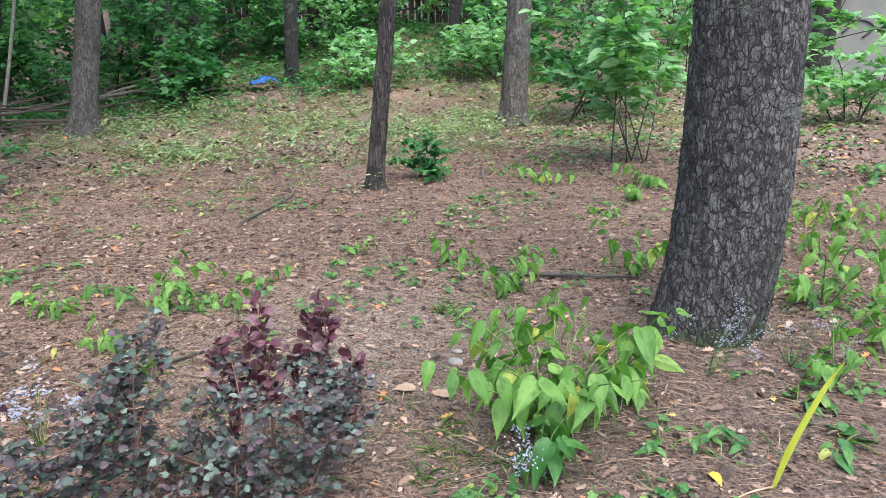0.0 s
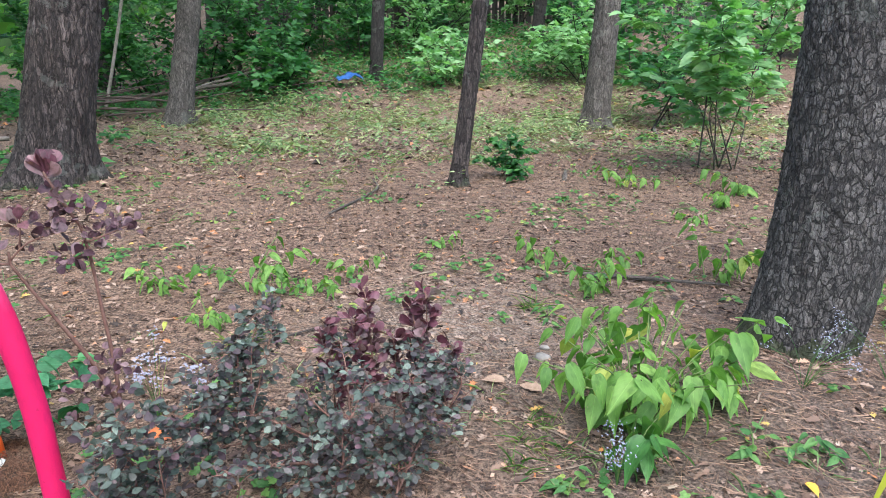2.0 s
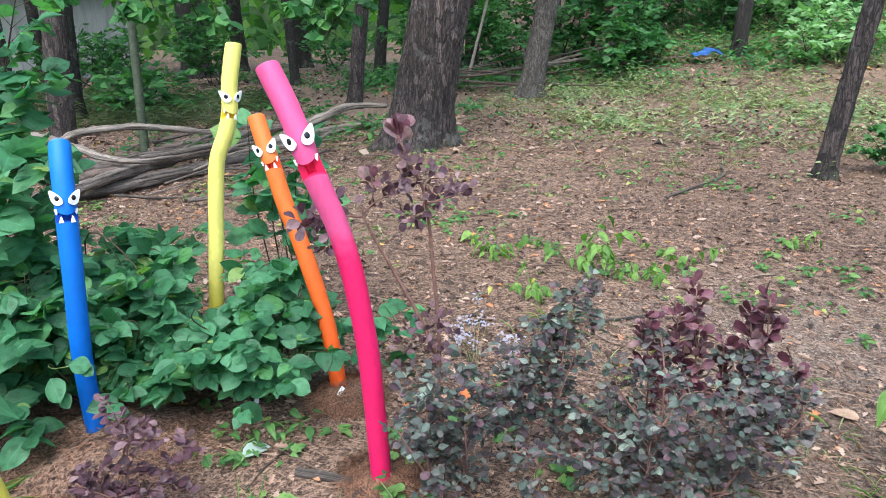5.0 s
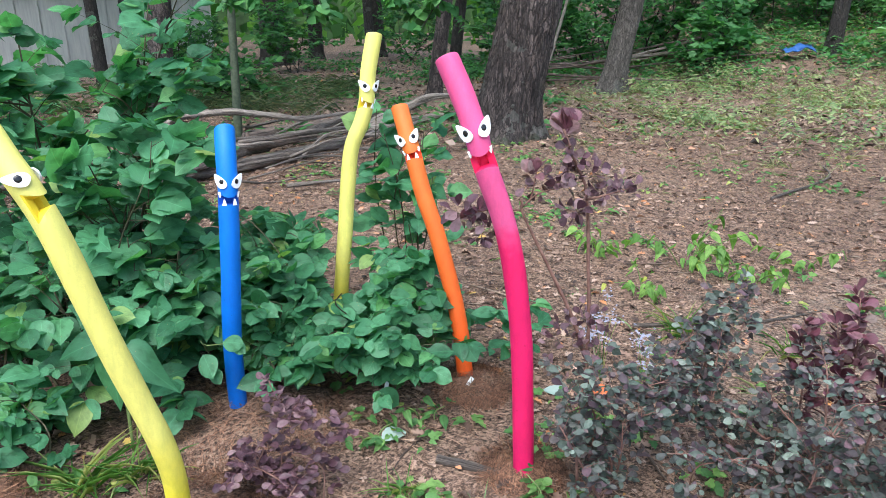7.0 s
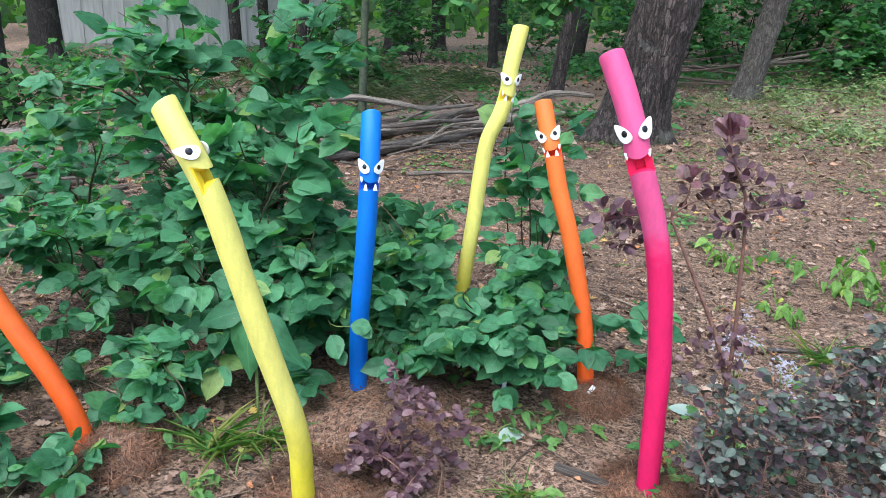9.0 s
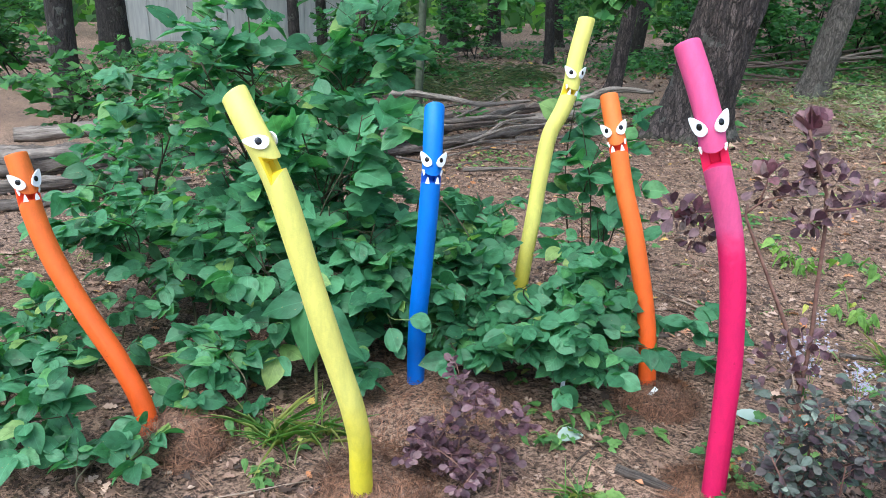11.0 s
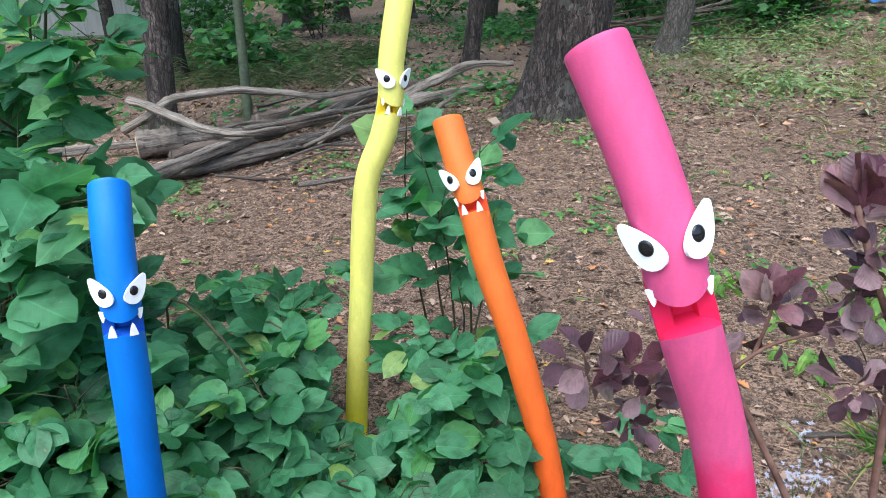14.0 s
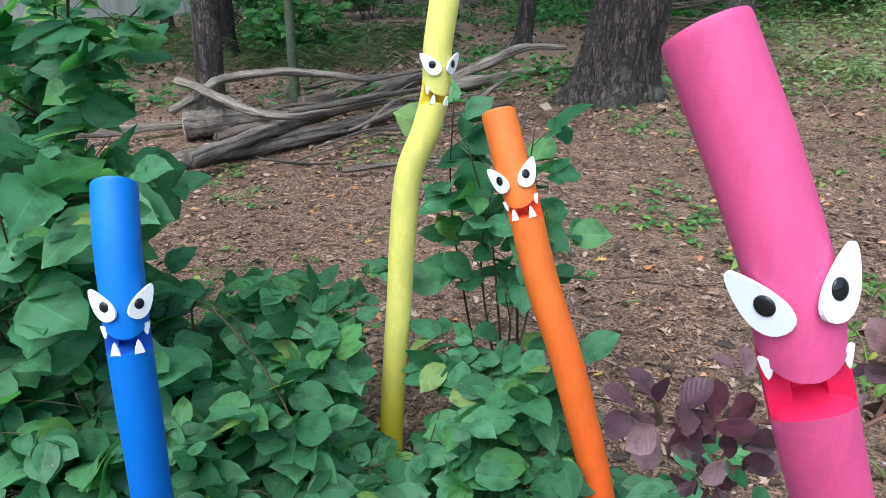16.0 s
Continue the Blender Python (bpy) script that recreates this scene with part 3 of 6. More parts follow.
M_WOOD = leaf_mat("woodland_leaf", [(0.0, (0.03, 0.115, 0.036)), (0.5, (0.06, 0.195, 0.058)), (1.0, (0.13, 0.32, 0.09))], 0.5, 0.4, 0.0)
M_WEED = leaf_mat("grey_green_weed", [(0.0, (0.12, 0.2, 0.095)), (0.5, (0.21, 0.31, 0.15)), (0.85, (0.33, 0.43, 0.22)), (1.0, (0.5, 0.48, 0.28))], 0.55, 0.35, 0.0)
M_SAP = leaf_mat("sapling_leaf", [(0.0, (0.19, 0.38, 0.15)), (0.5, (0.28, 0.49, 0.22)), (1.0, (0.38, 0.58, 0.3))], 0.5, 0.45, 0.15)
M_FERN = leaf_mat("fern_leaf", [(0.0, (0.15, 0.25, 0.1)), (0.5, (0.28, 0.38, 0.17)), (1.0, (0.48, 0.47, 0.27))], 0.55, 0.4, 0.0)
M_PURPLE = leaf_mat("purple_leaf", [(0.0, (0.08, 0.024, 0.038)), (0.5, (0.16, 0.055, 0.08)), (0.8, (0.25, 0.12, 0.145)), (1.0, (0.34, 0.26, 0.25))], 0.4, 0.25, 0.3)
M_SMOKE = leaf_mat("smoke_bush_leaf", [(0.0, (0.07, 0.032, 0.046)), (0.5, (0.12, 0.058, 0.078)), (0.85, (0.2, 0.11, 0.13)), (1.0, (0.3, 0.19, 0.205))], 0.4, 0.22, 0.25)
M_GREYP = leaf_mat("grey_purple_leaf", [(0.0, (0.062, 0.034, 0.048)), (0.35, (0.07, 0.078, 0.072)), (0.62, (0.095, 0.13, 0.108)), (0.8, (0.145, 0.078, 0.1)), (0.95, (0.18, 0.22, 0.185)), (1.0, (0.27, 0.32, 0.27))], 0.55, 0.22, 0.2)
M_GRASS = leaf_mat("grass_blade", [(0.0, (0.06, 0.16, 0.03)), (0.6, (0.12, 0.26, 0.05)), (1.0, (0.4, 0.38, 0.15))], 0.5, 0.35, 0.0)
M_DRYGRASS = leaf_mat("dry_grass_blade", [(0.0, (0.28, 0.29, 0.17)), (0.5, (0.43, 0.4, 0.26)), (1.0, (0.58, 0.5, 0.36))], 0.6, 0.3, 0.0)
M_YBLADE = leaf_mat("yellow_blade", [(0.0, (0.5, 0.5, 0.05)), (1.0, (0.42, 0.47, 0.07))], 0.4, 0.3, 0.0)
M_LITTER = random_mat("dead_leaves", [(0.0, (0.028, 0.017, 0.013)), (0.4, (0.11, 0.063, 0.044)), (0.7, (0.26, 0.165, 0.12)), (0.92, (0.48, 0.36, 0.285)), (0.985, (0.5, 0.2, 0.07)), (1.0, (0.55, 0.4, 0.1))], 0.7)
M_NEEDLE = random_mat("pine_needles", [(0.0, (0.04, 0.02, 0.013)), (0.5, (0.17, 0.096, 0.06)), (1.0, (0.38, 0.245, 0.165))], 0.7)
M_MOUND = random_mat("rust_needles", [(0.0, (0.045, 0.022, 0.014)), (0.5, (0.21, 0.1, 0.058)), (1.0, (0.42, 0.22, 0.13))], 0.75)
M_WHITE = plain_mat("white_foam_sheet", (0.82, 0.83, 0.84), 0.45)
M_BLACK = plain_mat("black_gloss", (0.012, 0.012, 0.014), 0.12)
M_TOOTH = plain_mat("white_tooth", (0.85, 0.85, 0.83), 0.45)
M_PETAL = plain_mat("white_petals", (0.3, 0.31, 0.4), 0.6)
M_TARP = simple_mat("blue_tarpaulin", (0.016, 0.065, 0.22), (0.035, 0.12, 0.35), 6.0, 0.4, 0.6, 0.03)
M_SIDING = simple_mat("pale_grey_siding", (0.3, 0.31, 0.31), (0.42, 0.42, 0.41), 3.0, 0.7, 0.1, 0.003, (4, 4, 0.4))
M_TANWALL = simple_mat("tan_wall", (0.17, 0.165, 0.145), (0.23, 0.22, 0.19), 2.0, 0.85, 0.2, 0.004)
M_DARKPAINT = plain_mat("dark_paint", (0.05, 0.05, 0.05), 0.7)
M_ROOF = simple_mat("grey_shingle_roof", (0.06, 0.06, 0.06), (0.14, 0.13, 0.13), 14.0, 0.95, 0.5)
M_FENCE = simple_mat("weathered_fence_board", (0.035, 0.03, 0.028), (0.085, 0.075, 0.068), 8.0, 0.9, 0.4, 0.004, (1, 1, 0.1))
M_STONE = simple_mat("grey_stone", (0.16, 0.145, 0.13), (0.3, 0.275, 0.25), 18.0, 0.9, 0.5, 0.006)
M_BACK = leaf_mat("far_foliage", [(0.0, (0.03, 0.09, 0.025)), (0.5, (0.07, 0.19, 0.045)), (1.0, (0.2, 0.38, 0.09))], 0.6, 0.5, 0.0)
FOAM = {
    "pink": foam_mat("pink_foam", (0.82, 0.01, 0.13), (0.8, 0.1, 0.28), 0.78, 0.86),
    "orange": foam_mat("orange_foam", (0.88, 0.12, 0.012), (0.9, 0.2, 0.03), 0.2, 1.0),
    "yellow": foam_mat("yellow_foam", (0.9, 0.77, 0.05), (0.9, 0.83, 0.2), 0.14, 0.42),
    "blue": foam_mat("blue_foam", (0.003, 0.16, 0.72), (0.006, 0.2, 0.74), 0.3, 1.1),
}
FOAM_IN = {
    "pink": plain_mat("pink_foam_cut", (0.8, 0.006, 0.09), 0.7),
    "orange": plain_mat("orange_foam_cut", (0.85, 0.07, 0.008), 0.7),
    "yellow": plain_mat("yellow_foam_cut", (0.8, 0.6, 0.02), 0.7),
    "blue": plain_mat("blue_foam_cut", (0.003, 0.08, 0.5), 0.7),
}

# ---------------------------------------------------------------- ground
gs = np.sinh(np.linspace(-1, 1, 240) * 5.4) / math.sinh(5.4) * 400
gx, gy = gs + 1.0, gs + 4.0
GX, GY = np.meshgrid(gx, gy, indexing="ij")
gi, gj = np.meshgrid(np.arange(239), np.arange(239), indexing="ij")
gq = np.stack((gi * 240 + gj, (gi + 1) * 240 + gj, (gi + 1) * 240 + gj + 1, gi * 240 + gj + 1), -1).reshape(-1, 4)
ground = put("ground", mesh_of("ground", np.stack((GX, GY, ground_z(GX, GY)), -1).reshape(-1, 3), [gq]), M_GROUND)
tagged(ground, "brown forest floor of pine needles, dead leaves and bare soil", "ground", kind="structure")


# ---------------------------------------------------------------- trees
def trunk_mesh(base, lean, height, r0, flare, rings, around, plates, depth, bend=0.0, tall=0.34, dense=3.6, sweep=(0.0, 0.0)):
    """Tapered trunk with a flared foot and fissured bark. base at the ground; lean: metres sideways a metre up."""
    zs = np.concatenate((np.linspace(-0.12, dense, int(rings * 0.8), endpoint=False), np.linspace(dense, height, rings - int(rings * 0.8))))
    th = np.linspace(0, 2 * np.pi, around, endpoint=False)
    seed = rng.uniform(0, 50)
    v = np.zeros((len(zs), around, 3))
    lobes = 5
    for i, z in enumerate(zs):
        zz = max(z, 0)
        r = r0 * (1 - 0.72 * (zz / height) ** 1.2)
        fl = flare * math.exp(-zz / (0.5 * r0 + 0.03))
        bow = 1 - math.exp(-zz / 0.4)
        cx, cy = lean[0] * zz + bend * math.sin(zz * 0.7) + sweep[0] * bow, lean[1] * zz + sweep[1] * bow
        rr = r * (1 + fl * (1 + 0.55 * np.sin(th * lobes + seed)) + 0.02 * np.sin(th * 3 + z * 1.3 + seed))
        if plates:
            for j in range(around):
                q = Vector((math.cos(th[j]) * r * plates, math.sin(th[j]) * r * plates, z * plates * tall + seed))
                q += noise.noise_vector(q * 0.7) * 0.9
                dist = noise.voronoi(q)[0]
                crack = min(1.0, (dist[1] - dist[0]) * 3.2)
                rr[j] += depth * (crack - 1) + depth * 0.6 * noise.noise(q * 2.6)
        v[i, :, 0], v[i, :, 1], v[i, :, 2] = cx + rr * np.cos(th), cy + rr * np.sin(th), z
    n = len(zs)
    i, j = np.meshgrid(np.arange(n - 1), np.arange(around), indexing="ij")
    k = (j + 1) % around
    f = np.stack((i * around + j, i * around + k, (i + 1) * around + k, (i + 1) * around + j), -1).reshape(-1, 4)
    verts = np.vstack((v.reshape(-1, 3), [[lean[0] * height, lean[1] * height, height]]))
    c = np.arange(around)
    cap = np.stack((np.full(around, n * around), (n - 1) * around + c, (n - 1) * around + (c + 1) % around), 1)
    return mesh_of("trunk", verts, [f, cap])


def tree(name, base, lean, r, height, material, label, flare=0.5, detail=(50, 24), plates=0.0, depth=0.0, crown=420, leaf=0.23, category="tree", bend=0.0, group="woodland trees", tall=0.34, dense=3.6, sweep=(0.0, 0.0)):
    x, y = base
    t = thing(name, (x, y, gz(x, y)), label, category, group)
    put("trunk", trunk_mesh(base, lean, height, r, flare, detail[0], detail[1], plates, depth, bend, tall, dense, sweep), material, t)
    tips = []
    for k in range(5):
        z0 = height * (0.55 + 0.09 * k)
        a = rng.uniform(0, 2 * np.pi)
        ln = height * rng.uniform(0.18, 0.3)
        p0 = np.array((lean[0] * z0, lean[1] * z0, z0))
        p2 = p0 + np.array((math.cos(a) * ln, math.sin(a) * ln, ln * 0.55))
        pts, _ = spline([p0, (p0 + p2) / 2 + (0, 0, -0.08 * ln), p2], 8)
        g = Geo()
        g.tube(pts, [r * 0.32, r * 0.08], 6)
        put("limb", g.mesh("limb"), material, t)
        tips += [pts[4], pts[6], pts[7]]
    tips.append(np.array((lean[0] * height, lean[1] * height, height)))
    tips = np.array(tips)
    # crown above the view, added for its shade; leaf count sets how much falls below
    if crown:
        c = tips[rng.integers(0, len(tips), crown)] + rng.normal(size=(crown, 3)) * height * (0.075 if crown < 900 else 0.13)
        me = leaves_mesh("crown", c, rand_dirs(crown), rand_dirs(crown, 1.2), leaf * rng.uniform(0.7, 1.3, crown), 0.75, "plain")
        put("crown", me, M_WOOD, t)
    return t


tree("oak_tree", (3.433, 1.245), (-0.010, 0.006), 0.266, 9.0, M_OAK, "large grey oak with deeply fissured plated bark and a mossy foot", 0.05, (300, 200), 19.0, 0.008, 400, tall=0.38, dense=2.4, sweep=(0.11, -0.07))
tree("slim_tree", (3.79, 5.54), (0.107, -0.067), 0.092, 8.0, M_PINE, "slim dark straight tree trunk rising from needle-covered ground", 0.45, (90, 40), 20.0, 0.008, 70)
tree("oak_tree", (7.96, 8.60), (0.048, -0.030), 0.225, 10.0, M_BARK, "grey-brown oak with ridged bark at the foot of the bank", 0.5, (100, 60), 9.0, 0.022, 60, 0.3)
tree("oak_tree", (1.86, 12.52), (0.19, 0.0), 0.225, 10.0, M_BARK, "leaning grey-brown tree with a mossy foot before the brush pile", 0.55, (100, 60), 9.0, 0.018, 220, 0.3)
tree("pine_tree", (0.0, 7.80), (0.215, 0.02), 0.375, 11.0, M_PINE, "large leaning pine with dark furrowed bark and flared roots", 0.42, (220, 150), 14.0, 0.02, 260, tall=0.2)
tree("dark_tree", (6.09, 13.74), (0.058, -0.036), 0.145, 9.0, M_BARKD, "dark trunk standing beside the blue tarpaulin", 0.4, (50, 24), 0, 0, 130, 0.3)
tree("dark_tree", (11.07, 15.09), (0.074, -0.046), 0.165, 9.0, M_BARKD, "dark trunk on the bank below the board fence", 0.4, (50, 24), 0, 0, 130, 0.3)
tree("dark_tree", (15.0, 7.6), (0.072, -0.045), 0.235, 9.0, M_BARKD, "dark trunk before the tan wall", 0.4, (50, 24), 0, 0, 130, 0.3)
tree("brown_tree", (-1.27, 11.80), (0.133, -0.019), 0.137, 8.5, M_PINE, "slim brown trunk behind the heap of fallen branches", 0.4, (60, 32), 12.0, 0.01, 900, 0.36)
tree("brown_tree", (-3.98, 7.19), (0.095, 0.014), 0.148, 8.5, M_PINE, "brown trunk standing among stacked logs", 0.4, (70, 36), 12.0, 0.01, 800, 0.36)
tree("brown_tree", (-7.02, 20.5), (-0.03, 0.005), 0.42, 10.0, M_BARKD, "stout dark trunk far back in the wood", 0.3, (50, 24), 0, 0, 950, 0.36)
tree("brown_tree", (-6.4, 22.8), (-0.028, -0.007), 0.24, 10.0, M_BARKD, "dark trunk far back in the wood", 0.3, (50, 24), 0, 0, 950, 0.36)
tree("brown_tree", (-7.56, 6.38), (0.034, 0.011), 0.17, 8.5, M_BARKD, "dark trunk at the edge of the clearing", 0.4, (60, 30), 10.0, 0.01, 950, 0.36)
tree("brown_tree", (-13.2, 13.3), (-0.01, -0.003), 0.35, 10.0, M_BARKD, "stout dark trunk before the pale wall", 0.3, (50, 24), 0, 0, 950, 0.36)
tree("brown_tree", (-5.99, 11.26), (0.06, 0.002), 0.19, 9.0, M_BARKD, "dark trunk behind the logs", 0.4, (60, 30), 10.0, 0.012, 950, 0.36)
tree("green_sapling_trunk", (-3.05, 7.2), (0.03, 0.014), 0.05, 6.0, simple_mat("mossy_bark", (0.03, 0.045, 0.025), (0.08, 0.1, 0.06), 20.0), "thin straight mossy sapling stem beside the logs", 0.2, (40, 14), 0, 0, 160, category="sapling")
tree("pale_sapling", (0.73, 14.85), (0.22, -0.1), 0.036, 6.5, M_PALESTEM, "thin pale sapling stem by the brush pile", 0.2, (40, 10), 0, 0, 120, category="sapling", bend=0.08)
tree("pale_sapling", (3.56, 15.85), (0.15, -0.1), 0.05, 6.5, M_BARK, "thin brown sapling stem in the thicket", 0.2, (40, 10), 0, 0, 120, category="sapling", bend=0.08)
for k, (x, y, r) in enumerate([(-1.5, 18.5, 0.16), (-3.4, 17.0, 0.12), (1.0, 20.0, 0.2), (3.5, 21.0, 0.18), (8.5, 18.0, 0.16), (13.5, 17.5, 0.2), (15.5, 13.0, 0.18), (-9.0, 14.5, 0.14), (-16.5, 9.0, 0.25), (-10.5, 18.6, 0.16), (-4.6, 24.0, 0.3), (6.0, 24.0, 0.25)]):
    tree("far_tree", (x, y), (rng.normal() * 0.05, 0), r, 10.0, M_BARKD, "dark trunk standing back in the wood", 0.3, (30, 16), 0, 0, 950, 0.36)


# ---------------------------------------------------------------- shrubs and saplings
def shrub(name, place, label, category, stems, leaf, leaf_material, stem_material, singles=0, group="", near=(0.0, -0.8, 1.3), prune=None):
    """stems: list of point lists in the world; leaf: dict(size, ratio, shape, per_m, spread, pairs)."""
    t = thing(name, place, label, category, group)
    o = np.array(place)
    P, D, N, L = [], [], [], []
    for pts, r in stems:
        if prune and prune(np.array([pts[-1]]))[0]:
            continue
        q, ln = spline(pts, 14)
        if prune and prune(q).any():
            continue
        g = Geo()
        g.tube(q - o, [r, r * 0.35], 6)
        put("stem", g.mesh("stem"), stem_material, t)
        tw = Geo()
        count = max(3, int(ln * leaf["per_m"]))
        first = leaf.get("first", 0.25)
        for c in range(count):
            s = first + (1 - first) * (c + rng.uniform()) / count
            i = min(12, int(s * 13))
            p = q[i] + (q[i + 1] - q[i]) * (s * 13 - i)
            ax = unit(q[i + 1] - q[i])
            a = rng.uniform(0, 2 * np.pi)
            out = np.array((math.cos(a), math.sin(a), rng.uniform(-0.1, 0.6)))
            reach = leaf["spread"] * rng.uniform(0.35, 1.1) * (1.15 - 0.6 * s)
            e = p + unit(out + 0.5 * ax) * reach
            e[2] = max(e[2], gz(e[0], e[1]) + 0.03)
            if prune and prune(np.array([e]))[0]:
                continue
            path, _ = spline([p, (p + e) / 2 + (0, 0, 0.06 * reach), e], 5)
            tw.tube(path - o, [r * 0.28, r * 0.12], 4)
            way = unit(e - p)
            k = leaf["pairs"]
            for w in range(k):
                f = 0.35 + 0.65 * (w + 1) / k
                b = p + (e - p) * f
                side = unit(np.cross(way, (0, 0, 1)))
                for sgn in (-1, 1):
                    d = unit(way * 0.55 + side * sgn * 0.9 + rng.normal(size=3) * 0.22 + np.array((0, 0, -leaf.get("hang", 0.1))))
                    P.append(b), D.append(d), N.append(unit(np.array((0, -0.42, 1.0)) + rng.normal(size=3) * leaf.get("tilt", 0.5)))
                    L.append(leaf["size"] * (0.45 + 0.95 * rng.uniform() ** 1.3))
            P.append(e), D.append(unit(way + (0, 0, -0.15) + rng.normal(size=3) * 0.2)), N.append(unit(np.array((0, -0.42, 1.0)) + rng.normal(size=3) * leaf.get("tilt", 0.5)))
            L.append(leaf["size"] * rng.uniform(0.8, 1.35))
        if tw.n:
            put("branchwork", tw.mesh("branchwork"), stem_material, t)["kind"] = "stuff"
    P, D, N, L = np.array(P), np.array(D), np.array(N), np.array(L)
    P[:, 2] = np.maximum(P[:, 2], ground_z(P[:, 0], P[:, 1]) + 0.02)
    if prune:
        ok = ~prune(P)
        P, D, N, L = P[ok], D[ok], N[ok], L[ok]
    order = np.argsort(np.linalg.norm(P - np.array(near), axis=1))
    shapes = leaf["shape"] if isinstance(leaf["shape"], tuple) else (leaf["shape"],)
    for c, i in enumerate(order[:singles]):
        leaf_object(t, P[i], D[i], N[i], L[i], leaf["ratio"], shapes[c % len(shapes)], leaf_material, c)
    for c, shape in enumerate(shapes):
        rest = order[singles:][c::len(shapes)]
        if len(rest):
            me = leaves_mesh("foliage", P[rest] - o, D[rest], N[rest], L[rest], leaf["ratio"], shape)
            ob = put("foliage", me, leaf_material, t)
            if singles:
                ob["kind"] = "stuff"
    return t


def fan(base, tips, r, sag=0.1, jitter=0.04, mains=7):
    """Stems to the tips: the first few rise from the base, the others fork from those nearest to them."""
    out, forks = [], []
    for k, tip in enumerate(tips):
        tip = np.array(tip, float)
        if k < mains:
            b = np.array(base) + rng.normal(size=3) * jitter
            b[2] = gz(b[0], b[1]) - 0.03
            rr = r * rng.uniform(0.85, 1.2)
        else:
            b = min(forks, key=lambda f: np.linalg.norm(f - tip) + 0.6 * max(0, f[2] - tip[2]))
            rr = r * rng.uniform(0.4, 0.65)
        m = b + (tip - b) * 0.5
        m[2] += sag * abs(tip[2] - b[2]) + 0.02
        m[:2] += rng.normal(size=2) * 0.05
        if k < mains:
            forks += [b + (m - b) * 0.8, m, m + (tip - m) * 0.5]
        out.append(([b, m, tip], rr))
    return out


def cloud(n, centre, size):
    """n tips inside an ellipsoid, kept apart."""
    d = rand_dirs(n) * np.cbrt(rng.uniform(0.15, 1, n))[:, None]
    return np.array(centre) + d * np.array(size)


def clear_of_noodles(p):
    """Leaves brushed aside where the noodles were pushed in."""
    x, y, z = p.T
    a = (abs(x + 0.595 - 0.3 * (2.13 - y)) < 0.07) & (y > 1.0) & (y < 2.15) & (z > 0.17 + 0.42 * (2.13 - y))
    b = (abs(x + 0.015) < 0.06) & (y > 1.0) & (y < 1.78) & (z > 0.2 + 0.45 * (1.76 - y))
    c = (abs(x + 1.56 + 0.45 * z) < 0.1) & (y < 0.95) & (y > 0.72) & (z < 0.75)
    return a | b | c | ((abs(x + 0.81 - 0.46 * (1.43 - y)) < 0.095) & (y < 1.45) & (z > 0.03 + 0.5 * (1.4 - y)))


BIG = dict(size=0.083, ratio=0.66, shape=("elliptic", "toothed", "elliptic"), per_m=10, spread=0.34, pairs=4, first=0.18, hang=0.22)
LOBED = dict(BIG, size=0.1, ratio=0.84, shape=("maple", "toothed", "toothed"), per_m=9, pairs=3, spread=0.36)
LOW = dict(BIG, size=0.074, spread=0.25, per_m=14, pairs=3)
tall_tips = np.vstack((cloud(14, (-1.45, 1.95, 0.75), (0.6, 0.42, 0.45)), cloud(16, (-1.55, 1.7, 0.32), (0.75, 0.35, 0.25)), [(-1.15, 1.95, 1.0), (-1.1, 1.7, 0.7), (-1.2, 1.55, 0.42), (-1.05, 1.6, 0.55), (-1.08, 1.5, 0.72), (-1.15, 1.45, 0.55), (-1.02, 1.48, 0.4), (-1.25, 1.5, 0.85), (-1.1, 1.6, 0.9)]))
shrub("green_shrub", (-1.5, 2.05, gz(-1.5, 2.05)), "tall dense green shrub with broad oval toothed leaves", "shrub", fan((-1.5, 2.1, 0), tall_tips, 0.009, 0.1, 0.12), BIG, M_SHRUB, M_STEM, 260, "green shrubs", prune=clear_of_noodles)
crown_tips = np.vstack((cloud(12, (-1.75, 1.95, 1.02), (0.55, 0.35, 0.32)), [(-1.0, 1.75, 1.5), (-0.95, 1.85, 1.28), (-2.1, 1.95, 1.34), (-1.95, 1.8, 1.2), (-1.35, 2.2, 1.5), (-1.1, 1.85, 1.12), (-1.3, 1.7, 1.0), (-0.98, 1.7, 0.95), (-2.4, 1.9, 0.9), (-2.3, 1.8, 1.05)]))
shrub("lobed_shrub", (-1.55, 2.2, gz(-1.55, 2.2)), "tall open shrub with large lobed green leaves in layers", "shrub", fan((-1.55, 2.2, 0), crown_tips, 0.01, 0.1, 0.14, 9), LOBED, M_SHRUB, M_STEM, 240, "green shrubs", prune=clear_of_noodles)
shrub("lobed_shrub", (-1.25, 1.75, gz(-1.25, 1.75)), "upright shoots with large light green leaves", "shrub", fan((-1.25, 1.75, 0), [(-1.1, 1.5, 0.85), (-1.2, 1.52, 0.65), (-1.02, 1.53, 0.6), (-1.3, 1.5, 0.95), (-1.15, 1.45, 0.42), (-1.05, 1.5, 1.0)], 0.006, 0.1, 0.06, 6), dict(LOBED, size=0.125, per_m=7, spread=0.2, pairs=1, first=0.4), M_BIGLEAF, M_STEM, 90, "green shrubs", prune=clear_of_noodles)
